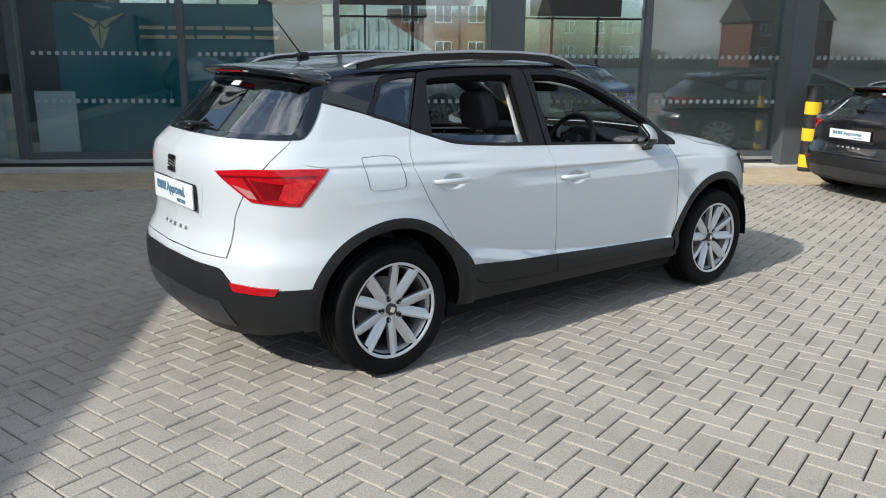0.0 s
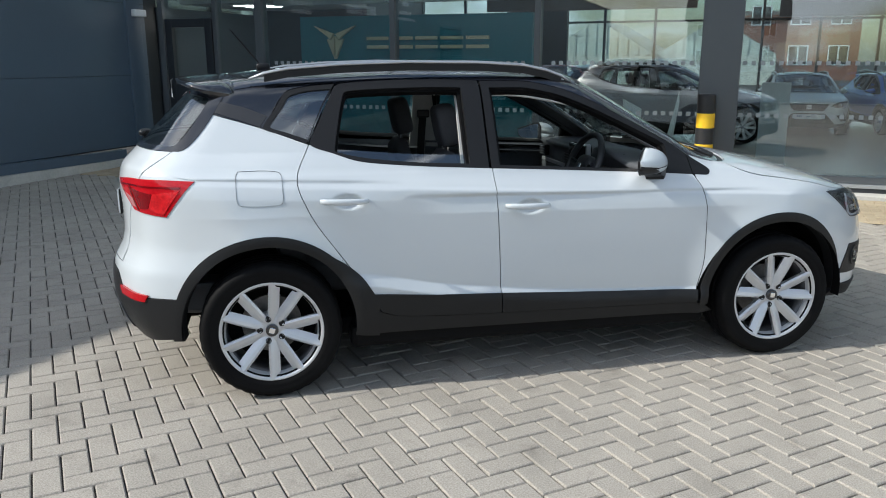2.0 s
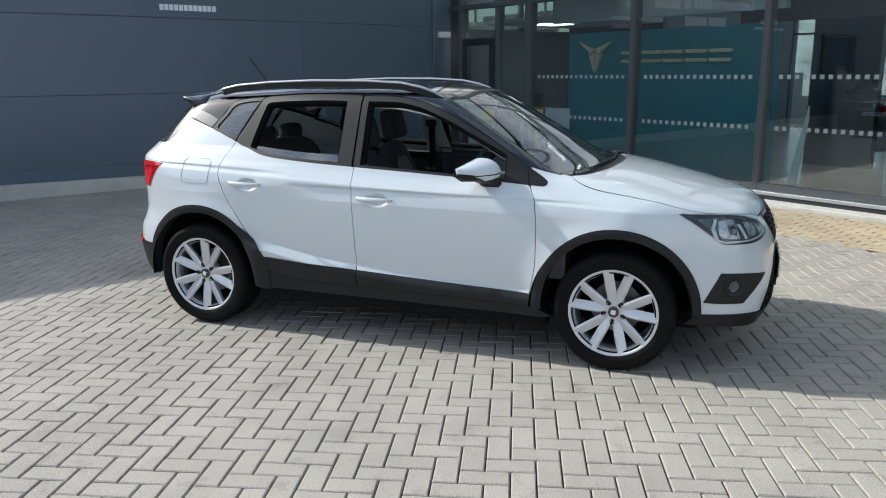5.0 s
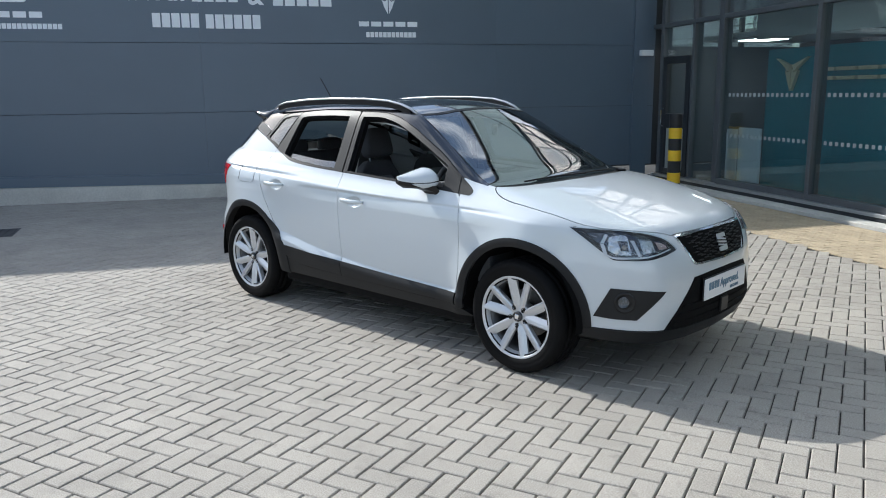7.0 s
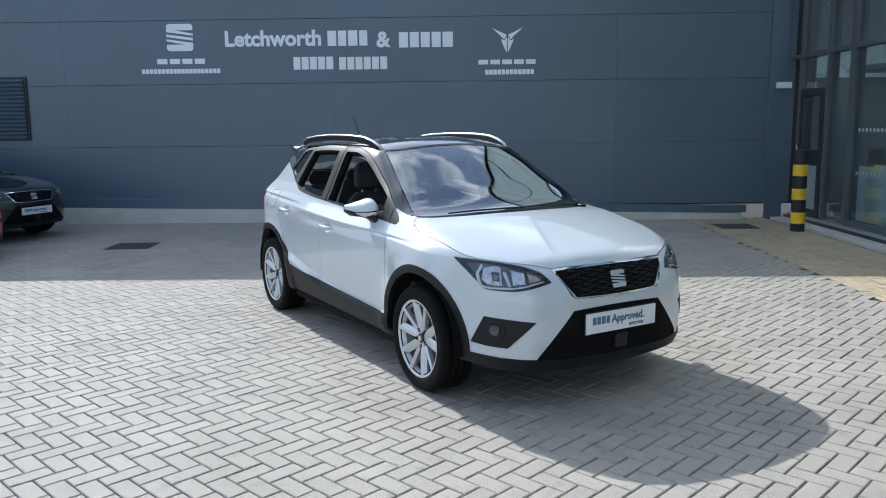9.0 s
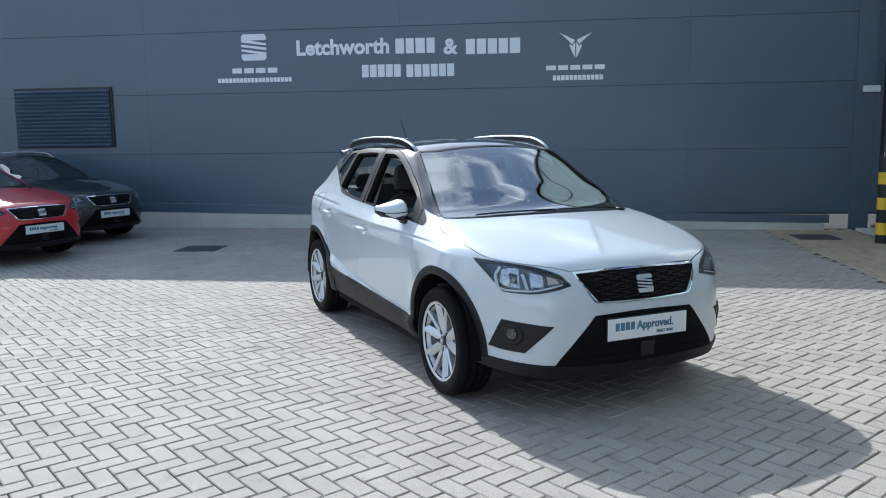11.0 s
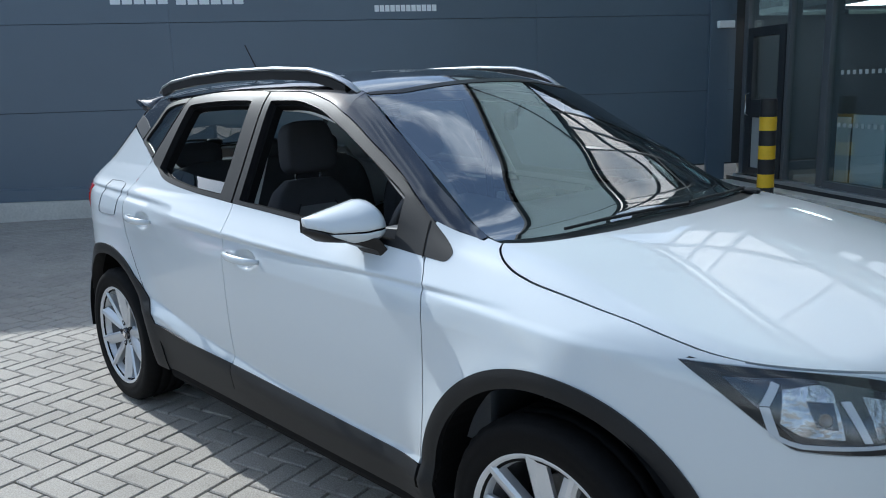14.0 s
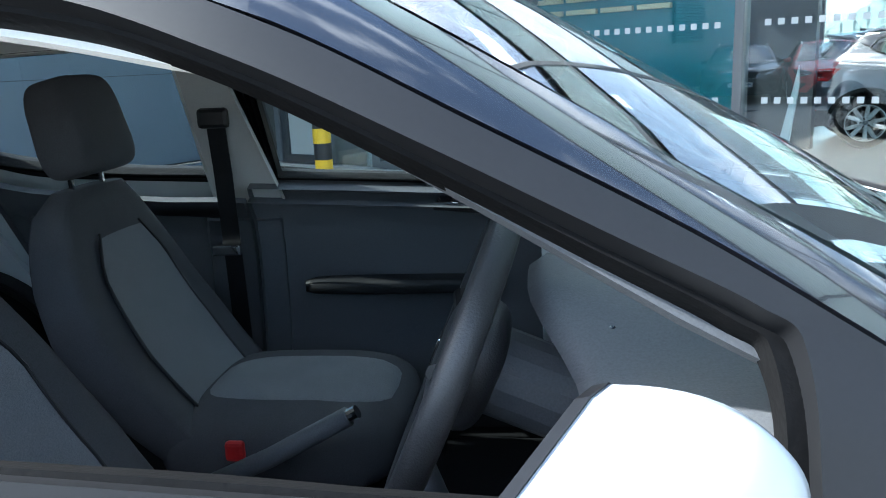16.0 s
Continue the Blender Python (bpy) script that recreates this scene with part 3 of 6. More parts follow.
def onto(view, ab):
    """Carry 2D points onto the skin: S from the side (x, z), T from above (x, y), F and B round the nose and the tail (degrees, z)."""
    a, b = ab[:, 0], ab[:, 1]
    o, z = np.ones_like(a), np.zeros_like(a)
    if view == "S":
        org, way = np.stack([a, -1.3 * o, b], 1), np.stack([z, o, z], 1)
    elif view == "T":
        org, way = np.stack([a, b, 1.9 * o], 1), np.stack([z, z, -o], 1)
    else:
        c, s = np.cos(np.radians(a)), np.sin(np.radians(a))
        sign, px = (1, 1.0) if view == "F" else (-1, -1.1)
        org, way = np.stack([px + sign * 1.5 * c, -1.5 * s, b], 1), np.stack([-sign * c, s, z], 1)
    hit, ok = cast(org, way)
    return hit


def skin(bm, view, bottom, top, left=None, right=None, n=24, m=12, lift=0.0, depth=0.018, mirror=False, both=False, rim=True):
    """Add one panel of the car's skin, with its edge turned inwards."""
    left = left or [bottom[0], top[0]]
    right = right or [bottom[-1], top[-1]]
    g = coons(bottom, top, left, right, n, m)
    p = onto(view, g.reshape(-1, 2))
    nor = outward(p)
    outer = p + nor * lift
    inner = p + nor * (lift - depth)
    for flip in ((False, True) if both else (mirror,)):
        f = np.array([1, -1, 1]) if flip else np.ones(3)
        vs = [bm.verts.new(q * f) for q in outer]
        made = []
        for i in range(m - 1):
            for j in range(n - 1):
                k = i * n + j
                made.append(bm.faces.new((vs[k], vs[k + 1], vs[k + n + 1], vs[k + n])))
        if rim:
            loop = list(range(n)) + [i * n + n - 1 for i in range(1, m)] + [(m - 1) * n + j for j in range(n - 2, -1, -1)] + [i * n for i in range(m - 2, 0, -1)]
            deep = {k: bm.verts.new(inner[k] * f) for k in loop}
            for a, b in zip(loop, loop[1:] + loop[:1]):
                made.append(bm.faces.new((vs[b], vs[a], deep[a], deep[b])))
                bm.edges.get((vs[a], vs[b])).smooth = False
        # outward-facing winding
        probe = made[(m // 2) * (n - 1) + n // 2 if (m // 2) * (n - 1) + n // 2 < (m - 1) * (n - 1) else 0]
        probe.normal_update()
        if probe.normal.dot(Vector(nor[n * (m // 2) + n // 2] * f)) < 0:
            bmesh.ops.reverse_faces(bm, faces=made)
    return bm


def arc(cx, cz, r, a0, a1, n=24):
    return [(cx + r * math.cos(radians(a0 + (a1 - a0) * i / (n - 1))), cz + r * math.sin(radians(a0 + (a1 - a0) * i / (n - 1)))) for i in range(n)]


def panel(name, view, bottom, top, left=None, right=None, mat=None, parent=None, label="", **k):
    return part(name, skin(bmesh.new(), view, bottom, top, left, right, **k), mat, parent, label, smooth=True)


AXLE, HUB_Z, TYRE_R = 1.283, 0.322, 0.322
ARCH = 0.433

# lines shared by neighbouring panels, side view (x, z)
SPLIT = [(-0.200, 0.433), (-0.216, 0.74), (-0.233, 1.028)]
DOOR_FRONT = [(0.832, 0.383), (0.862, 0.58), (0.862, 0.76), (0.846, 0.887), (0.806, 0.972)]
DOOR_REAR = [(-0.815, 0.468), (-0.966, 0.671), (-1.095, 0.87), (-1.139, 1.0), (-1.078, 1.150)]
BELT_F = [(-0.233, 1.028), (0.3, 1.002), (0.806, 0.972)]
BELT_R = [(-1.078, 1.150), (-0.845, 1.075), (-0.55, 1.047), (-0.233, 1.028)]

DOOR_REAR = [tuple(p) for p in resample(DOOR_REAR, 61)]
DOOR_FRONT = [tuple(p) for p in resample(DOOR_FRONT, 49)]
SPLIT = [tuple(p) for p in resample(SPLIT, 25)]


def shifted(line, dx, dz=0.0):
    return [(x + dx, z + dz) for x, z in line]


def ring(name, view, outer, inner, mat, parent, label="", per=8, m=4, mirror=False, lift=0.0, depth=0.03, closed=True):
    """A frame between two lines of matching points on the skin."""
    k = len(outer)
    s, q = np.arange(k), np.linspace(0, k - 1, (k - 1) * per + 1)
    lines = [np.stack([curve(s, np.array(l, float)[:, c])(q) for c in (0, 1)], 1) for l in (outer, inner)]
    n = len(q)
    g = np.stack([lines[0] * (1 - v) + lines[1] * v for v in np.linspace(0, 1, m)])
    p = onto(view, g.reshape(-1, 2))
    nor = outward(p)
    f = np.array([1, -1, 1]) if mirror else np.ones(3)
    bm = bmesh.new()
    vs = [bm.verts.new(c * f) for c in p + nor * lift]
    deep = {j: bm.verts.new(c * f) for j, c in enumerate(p + nor * (lift - depth)) if j < n or j >= (m - 1) * n}
    for i in range(m - 1):
        for j in range(n - 1):
            a = i * n + j
            bm.faces.new((vs[a], vs[a + 1], vs[a + n + 1], vs[a + n]))
    for base in (0, (m - 1) * n):
        for j in range(base, base + n - 1):
            bm.faces.new((vs[j + 1], vs[j], deep[j], deep[j + 1]))
            bm.edges.get((vs[j], vs[j + 1])).smooth = False
    if closed:
        bmesh.ops.remove_doubles(bm, verts=bm.verts[:], dist=0.0005)
    bmesh.ops.recalc_face_normals(bm, faces=bm.faces[:])
    return part(name, bm, mat, parent, label, smooth=True)


def loft(rings, caps=True):
    """Skin over closed loops of equal length."""
    bm = bmesh.new()
    vs = [[bm.verts.new(p) for p in r] for r in rings]
    n = len(vs[0])
    for a, b in zip(vs, vs[1:]):
        for i in range(n):
            j = (i + 1) % n
            bm.faces.new((a[i], a[j], b[j], b[i]))
    if caps:
        bm.faces.new(vs[0][::-1])
        bm.faces.new(vs[-1])
    bmesh.ops.recalc_face_normals(bm, faces=bm.faces[:])
    return bm


def pad(cx, cy, cz, hx, hy, hz, power=3.2, n=14, m=22):
    """A cushion: a box with soft, swollen sides."""
    rings = []
    for i in range(n):
        ph = math.pi * (i + 0.5) / n - math.pi / 2
        c, s = math.cos(ph), math.sin(ph)
        e = 2 / power
        rr, zz = abs(c) ** e, math.copysign(abs(s) ** e, s)
        rings.append([(cx + hx * rr * math.copysign(abs(math.cos(t)) ** e, math.cos(t)), cy + hy * rr * math.copysign(abs(math.sin(t)) ** e, math.sin(t)), cz + hz * zz)
                      for t in (2 * math.pi * k / m for k in range(m))])
    return loft(rings)


def lettering(body, size, depth=0.002):
    """Words in the built-in font, made bold, lying in the xy plane, starting at the origin."""
    cu = bpy.data.curves.new("words", "FONT")
    cu.body, cu.size, cu.extrude, cu.resolution_u = body, size, depth / 2, 3
    cu.offset = size * 0.034
    ob = bpy.data.objects.new("words", cu)
    scene.collection.objects.link(ob)
    bpy.context.view_layer.update()
    me = bpy.data.meshes.new_from_object(ob.evaluated_get(bpy.context.evaluated_depsgraph_get()))
    bpy.data.objects.remove(ob)
    bm = bmesh.new()
    bm.from_mesh(me)
    bpy.data.meshes.remove(me)
    xs = [v.co.x for v in bm.verts]
    return bm, max(xs) - min(xs)


def bars(widths, height, gap, depth=0.002):
    """Plain bars in a row, lying in the xy plane."""
    bm, x = bmesh.new(), 0.0
    for w in widths:
        box(x, x + w, 0, height, -depth / 2, depth / 2, bm=bm)
        x += w + gap
    return bm, x - gap


# ---- the wheel: tyre, rim with five pairs of spokes, brake ----
def wheel_parts(w, turn):
    """Children of a tyre that faces -y."""
    part("rim", lathe([(0.209, -0.060), (0.218, -0.070), (0.226, -0.084), (0.236, -0.093), (0.238, -0.099), (0.233, -0.103), (0.222, -0.098), (0.212, -0.080), (0.206, -0.062)], 64, "y"), ALLOY, w, "silver alloy rim", smooth=True)
    # inside of the rim, coloured dark to carry the shade behind the spokes
    part("barrel", lathe([(0.205, 0.10), (0.208, 0.02), (0.211, -0.060), (0.206, -0.061), (0.200, 0.02)], 48, "y"), SHADED_BARREL, w, "inside of the rim, its shade put into a dark colour", smooth=True)
    for i in range(5):
        for sgn in (-1, 1):
            a = radians(turn + 72 * i)
            rings = []
            for r, off, half, y in ((0.040, 10.0, 0.020, -0.062), (0.075, 12.5, 0.0245, -0.071), (0.12, 14.0, 0.0255, -0.079), (0.17, 14.6, 0.0255, -0.086), (0.205, 14.8, 0.0250, -0.091), (0.228, 14.9, 0.0248, -0.094)):
                c = a + radians(off) * sgn
                ex, ez = math.cos(c), math.sin(c)
                tx, tz = -ez, ex
                lean = sgn * 0.007
                rings.append([(r * ex + tx * q * half, y + d, r * ez + tz * q * half) for q, d in ((-1, 0.006 + lean), (-0.62, -0.001 + lean), (0, -0.004), (0.62, -0.001 - lean), (1, 0.006 - lean), (0.8, 0.030), (-0.8, 0.030))])
            part("spoke", loft(rings), ALLOY, w)
        a = radians(turn + 72 * i + 36)
        b = lathe([(0.0, -0.070), (0.009, -0.070), (0.010, -0.074), (0.0135, -0.074), (0.0145, -0.068), (0.0145, -0.045)], 16, "y")
        bmesh.ops.translate(b, vec=(0.054 * math.cos(a), 0, 0.054 * math.sin(a)), verts=b.verts[:])
        part("wheel_nut", b, TRIM, w)
    part("hub", lathe([(0.0, -0.066), (0.05, -0.066), (0.068, -0.062), (0.076, -0.050), (0.076, 0.0), (0.0, 0.0)], 40, "y"), ALLOY, w, smooth=True)
    part("centre_cap", lathe([(0.0, -0.080), (0.024, -0.080), (0.029, -0.077), (0.030, -0.066)], 28, "y"), BLACK, w, "black centre cap with a silver mark")
    part("cap_mark", box(-0.013, 0.013, -0.0835, -0.0805, -0.013, 0.013, 0.002), CHROME, w)
    part("brake_disc", lathe([(0.06, 0.035), (0.138, 0.035), (0.138, 0.055), (0.06, 0.055)], 40, "y"), STEEL, w)
    part("brake_caliper", box(0.07, 0.145, 0.0, 0.07, -0.05, 0.05, 0.012), STEEL, w)
    # black disc added behind the spokes to stand for shade in the wheel
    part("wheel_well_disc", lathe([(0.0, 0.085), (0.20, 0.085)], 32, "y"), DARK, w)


def tyre_mesh():
    prof = [(0.212, 0.09), (0.232, 0.101), (0.262, 0.108), (0.292, 0.106), (0.310, 0.094)]
    tread = []
    for a, b in ((0.094, 0.058), (0.050, 0.012), (0.004, -0.034), (-0.042, -0.078)):
        tread += [(0.3205, a), (0.3220, (a + b) / 2), (0.3205, b), (0.314, b - 0.001)]
    prof += tread[:-1] + [(0.310, -0.094), (0.302, -0.1035), (0.292, -0.106), (0.278, -0.1085), (0.275, -0.1070), (0.262, -0.1085), (0.246, -0.1065), (0.243, -0.1045), (0.232, -0.101), (0.212, -0.09)]
    bm = lathe(prof, 120, "y")
    # cut shoulder blocks
    for v in bm.verts:
        r = math.hypot(v.co.x, v.co.z)
        step = round(math.atan2(v.co.z, v.co.x) / (2 * math.pi) * 120)
        if r > 0.306 and (abs(v.co.y) > 0.05 and step % 3 == 0 or abs(v.co.y) < 0.045 and (step + (1 if v.co.y > 0 else 0)) % 4 == 0):
            v.co.x *= 0.991
            v.co.z *= 0.991
    return bm


FRAME_F_OUT = [(-0.236, 1.030), (-0.246, 1.424), (-0.047, 1.421), (0.13, 1.392), (0.293, 1.334), (0.45, 1.255), (0.614, 1.169), (0.72, 1.105), (0.810, 1.048), (0.904, 0.984), (0.880, 0.962), (0.55, 0.985), (0.25, 1.003), (-0.236, 1.030)]
FRAME_F_IN = [(-0.196, 1.042), (-0.208, 1.394), (-0.06, 1.393), (0.10, 1.368), (0.26, 1.313), (0.419, 1.240), (0.55, 1.176), (0.640, 1.132), (0.668, 1.113), (0.674, 1.06), (0.674, 0.994), (0.50, 1.002), (0.25, 1.017), (-0.196, 1.042)]
FRAME_R_OUT = [(-0.249, 1.030), (-0.259, 1.424), (-0.50, 1.433), (-0.75, 1.429), (-0.930, 1.411), (-0.975, 1.345), (-1.025, 1.25), (-1.072, 1.156), (-0.96, 1.108), (-0.845, 1.073), (-0.55, 1.046), (-0.249, 1.030)]
FRAME_R_IN = [(-0.338, 1.052), (-0.348, 1.394), (-0.50, 1.398), (-0.72, 1.393), (-0.897, 1.379), (-0.918, 1.33), (-0.942, 1.23), (-0.962, 1.124), (-0.92, 1.108), (-0.82, 1.088), (-0.55, 1.062), (-0.338, 1.052)]
QUART_OUT = [(-1.086, 1.156), (-1.040, 1.25), (-0.990, 1.345), (-0.943, 1.414), (-1.05, 1.406), (-1.165, 1.382), (-1.215, 1.312), (-1.276, 1.226), (-1.18, 1.190), (-1.086, 1.156)]
QUART_IN = [(-1.080, 1.172), (-1.042, 1.25), (-0.999, 1.335), (-0.962, 1.393), (-1.05, 1.387), (-1.148, 1.364), (-1.195, 1.302), (-1.246, 1.232), (-1.17, 1.203), (-1.080, 1.172)]
BONNET_EDGE = [tuple(p) for p in resample([(1.014, -0.686), (1.034, -0.719), (1.08, -0.752), (1.135, -0.768), (1.22, -0.776), (1.36, -0.777), (1.50, -0.770), (1.60, -0.754), (1.70, -0.714), (1.85, -0.580), (1.960, -0.408)], 121)]

WING_BROW = [(0.962, -0.770), (1.0, -0.778), (1.10, -0.797), (1.22, -0.808), (1.36, -0.803), (1.5, -0.787), (1.60, -0.770)]


def shaded(ob):
    """Shade a panel by the true direction of the skin at each corner."""
    p = np.array([v.co for v in ob.data.vertices], float)
    ob.data.normals_split_custom_set_from_vertices(outward(p).tolist())
    return ob


def body_side(car, paint, roof_paint, mir):
    G = 0.0019
    d = dict(mirror=mir)
    f = -1 if mir else 1
    fd = panel("front_door", "S", [(SPLIT[0][0] + G, 0.433), (0.3, 0.405), (0.832 - G, 0.383)], BELT_F, shifted(SPLIT, G), shifted(DOOR_FRONT, -G), mat=paint, parent=car, n=76, m=110, **d)
    rd = panel("rear_door", "S", [(-0.815 + G, 0.468), (-0.5, 0.449), (SPLIT[0][0] - G, 0.433)], BELT_R, shifted(DOOR_REAR, G), shifted(SPLIT, -G), mat=paint, parent=car, n=64, m=110, **d)
    bm = bmesh.new()
    brow = [tuple(p) for p in resample(WING_BROW, 100)]
    brow_side = [(float(q[0]), float(q[2])) for q in onto("T", np.array(brow))]
    side_edge = [p for p in shifted(DOOR_FRONT, G) if p[1] < 0.952]
    skin(bm, "S", arc(AXLE, 0.335, ARCH - 0.02, 173, 72), [side_edge[-1], (0.816, 0.966), (0.862, 0.971), (0.890, 0.979), (0.915, 0.982), (0.940, 0.977)] + brow_side, side_edge, [(1.411, 0.728), brow_side[-1]], n=130, m=110, rim=False, **d)
    skin(bm, "S", [(0.802, 1.050), (0.860, 1.006), (0.896, 0.978), (0.940, 0.968), (0.966, 0.974)], [(0.806, 1.056), (0.88, 1.034), (0.964, 1.016)], n=30, m=12, rim=False, **d)
    near_edge = [(x - 0.004, y - 0.004) for x, y in BONNET_EDGE]
    skin(bm, "T", brow, [(0.962, -0.690), (1.004, -0.6915)] + [p for p in near_edge if p[0] < 1.598], n=100, m=10, rim=False, **d)
    skin(bm, "T", [brow[-1], (1.65, -0.752), (1.697, -0.7235)], [p for p in near_edge if 1.590 < p[0] < 1.698], n=14, m=4, rim=False, **d)
    bmesh.ops.remove_doubles(bm, verts=bm.verts[:], dist=0.0005)
    bmesh.ops.recalc_face_normals(bm, faces=bm.faces[:])
    shaded(part("front_wing", bm, paint, car, smooth=True))
    bm = bmesh.new()
    at = min(range(61), key=lambda k: abs(DOOR_REAR[k][1] - 1.0))
    seam = [(-1.562, 1.012), (-1.36, 1.008), (DOOR_REAR[at][0] - G, DOOR_REAR[at][1])]
    skin(bm, "S", seam, [(-1.512, 1.288), (-1.27, 1.218), (DOOR_REAR[60][0] - G, 1.150)], [(-1.562, 1.012), (-1.69, 1.045), (-1.672, 1.133), (-1.60, 1.21), (-1.512, 1.288)], shifted(DOOR_REAR[at:], -G), n=30, m=24, rim=False, **d)
    skin(bm, "S", arc(-AXLE, 0.335, ARCH - 0.02, 136, 17), seam, [(-1.58, 0.63), (-1.64, 0.76), (-1.70, 0.855), (-1.562, 1.012)], [(-0.888, 0.456)] + shifted(DOOR_REAR[:at + 1], -G), n=30, m=60, rim=False, **d)
    bmesh.ops.remove_doubles(bm, verts=bm.verts[:], dist=0.002)
    quarter = shaded(part("rear_quarter", bm, paint, car, smooth=True))
    ys = [(x, 0.53) for x in np.linspace(-1.48, 0.26, 24)]
    top = [(float(q[0]), float(q[2])) for q in onto("T", np.array(ys))]
    panel("roof_side", "S", [(-1.512, 1.292), (-1.38, 1.255), (-1.282, 1.225), (-1.222, 1.312), (-1.172, 1.384), (-1.05, 1.410), (-0.945, 1.418), (-0.745, 1.433), (-0.45, 1.437), (-0.243, 1.428), (-0.047, 1.425), (0.13, 1.396), (0.27, 1.347)], top, mat=roof_paint, parent=car, n=70, m=12, **d)
    panel("windscreen_pillar", "S", [(0.27, 1.347), (0.293, 1.338), (0.45, 1.259), (0.614, 1.173), (0.72, 1.109), (0.80, 1.057), (0.88, 1.036), (0.952, 1.018)], [(float(q[0]), float(q[2])) for q in onto("T", np.array([(0.262, -0.53), (0.34, -0.553), (0.50, -0.588), (0.65, -0.622), (0.80, -0.655), (0.88, -0.672), (0.955, -0.688)]))], mat=roof_paint, parent=car, n=40, m=8, **d)
    # window surrounds and glass
    sf = ring("window_surround", "S", FRAME_F_OUT, FRAME_F_IN, PILLAR, fd, "satin dark grey window surround", lift=0.001, depth=0.05, **d)
    sr = ring("window_surround", "S", FRAME_R_OUT, FRAME_R_IN, PILLAR, rd, "satin dark grey window surround", lift=0.001, depth=0.05, **d)
    ring("quarter_surround", "S", QUART_OUT, QUART_IN, PILLAR, quarter, lift=0.001, depth=0.03, m=3, **d)
    panel("trim_joint", "S", [(0.8035, 0.962), (0.8070, 0.962)], [(0.785, 1.057), (0.7885, 1.057)], mat=DARK, parent=sf, n=2, m=8, lift=0.0022, depth=0.001, **d)
    # rubber seals inside the openings
    shrink = lambda line, k: [(x + (cx - x) * k, z + (cz - z) * k) for cx, cz in [np.mean(np.array(line), 0)] for x, z in line]
    ring("window_seal", "S", shrink(FRAME_F_IN, -0.02), shrink(FRAME_F_IN, 0.035), RUBBER, fd, m=3, lift=-0.022, depth=0.03, **d)
    ring("window_seal", "S", shrink(FRAME_R_IN, -0.02), shrink(FRAME_R_IN, 0.045), RUBBER, rd, m=3, lift=-0.022, depth=0.03, **d)
    panel("quarter_glass", "S", [(-1.256, 1.230), (-1.17, 1.198), (-1.078, 1.166)], [(-1.153, 1.370), (-1.05, 1.391), (-0.955, 1.398)], mat=REAR_GLASS, parent=quarter, n=12, m=10, lift=-0.006, depth=0.004, **d)
    if mir:
        panel("side_glass", "S", [(-0.19, 1.03), (0.25, 1.005), (0.69, 0.985)], [(-0.205, 1.40), (0.10, 1.375), (0.26, 1.32), (0.55, 1.18), (0.68, 1.11)], mat=CAR_GLASS, parent=fd, n=24, m=10, lift=-0.03, depth=0.004, **d)
        panel("side_glass", "S", [(-0.97, 1.11), (-0.82, 1.075), (-0.55, 1.050), (-0.33, 1.04)], [(-0.90, 1.382), (-0.72, 1.397), (-0.345, 1.398)], mat=CAR_GLASS, parent=rd, n=20, m=10, lift=-0.03, depth=0.004, **d)
    else:
        panel("side_glass", "S", [(-0.97, 1.108), (-0.82, 1.072), (-0.55, 1.045), (-0.33, 1.035)], [(-0.955, 1.138), (-0.72, 1.120), (-0.55, 1.110), (-0.34, 1.102)], mat=REAR_GLASS, parent=rd, n=20, m=4, lift=-0.03, depth=0.004, **d)
    # cladding along the doors, arches and sill
    panel("door_cladding", "S", [(-0.193, 0.340), (0.3, 0.332), (0.833, 0.322)], [(SPLIT[0][0] + G, 0.436), (0.3, 0.408), (0.838, 0.386)], mat=CLAD, parent=fd, n=26, m=6, lift=0.007, depth=0.02, **d)
    panel("door_cladding", "S", [(-0.780, 0.388), (-0.70, 0.362), (-0.5, 0.348), (-0.198, 0.340)], [(-0.835, 0.478), (-0.5, 0.452), (SPLIT[0][0] - G, 0.436)], mat=CLAD, parent=rd, n=20, m=6, lift=0.007, depth=0.02, **d)
    panel("sill", "S", [(-0.90, 0.275), (0.0, 0.268), (0.95, 0.258)], [(-0.88, 0.44), (-0.785, 0.385), (-0.70, 0.358), (-0.5, 0.343), (0.0, 0.333), (0.86, 0.317)], mat=CLAD, parent=car, n=40, m=8, lift=0.002, depth=0.05, **d)
    for nm, cx, a0, a1 in (("front_arch", AXLE, 184, -3), ("rear_arch", -AXLE, 187, -8)):
        grow = (lambda a: 0.0) if cx > 0 else (lambda a: 0.062 * max(0.0, min(1.0, (48 - a) / 34)))
        outer = [(cx + (0.434 + grow(a)) * math.cos(radians(a)), 0.335 + (0.434 + grow(a)) * math.sin(radians(a))) for a in np.linspace(a0, a1, 60)]
        panel(nm, "S", outer, arc(cx, 0.335, 0.388, a0, a1, 60), mat=CLAD, parent=car, n=60, m=5, lift=0.007, depth=0.05, **d)
        # dark liner
        bm = bmesh.new()
        yo, yi = -0.85 * f, -0.45 * f
        a = [bm.verts.new((x, yo, z)) for x, z in arc(cx, 0.335, 0.394, 186, -6, 30)]
        b = [bm.verts.new((x, yi, z)) for x, z in arc(cx, 0.335, 0.394, 186, -6, 30)]
        for i in range(29):
            bm.faces.new((a[i], a[i + 1], b[i + 1], b[i]))
        bm.faces.new(b)
        part("arch_liner", bm, DARK, car)
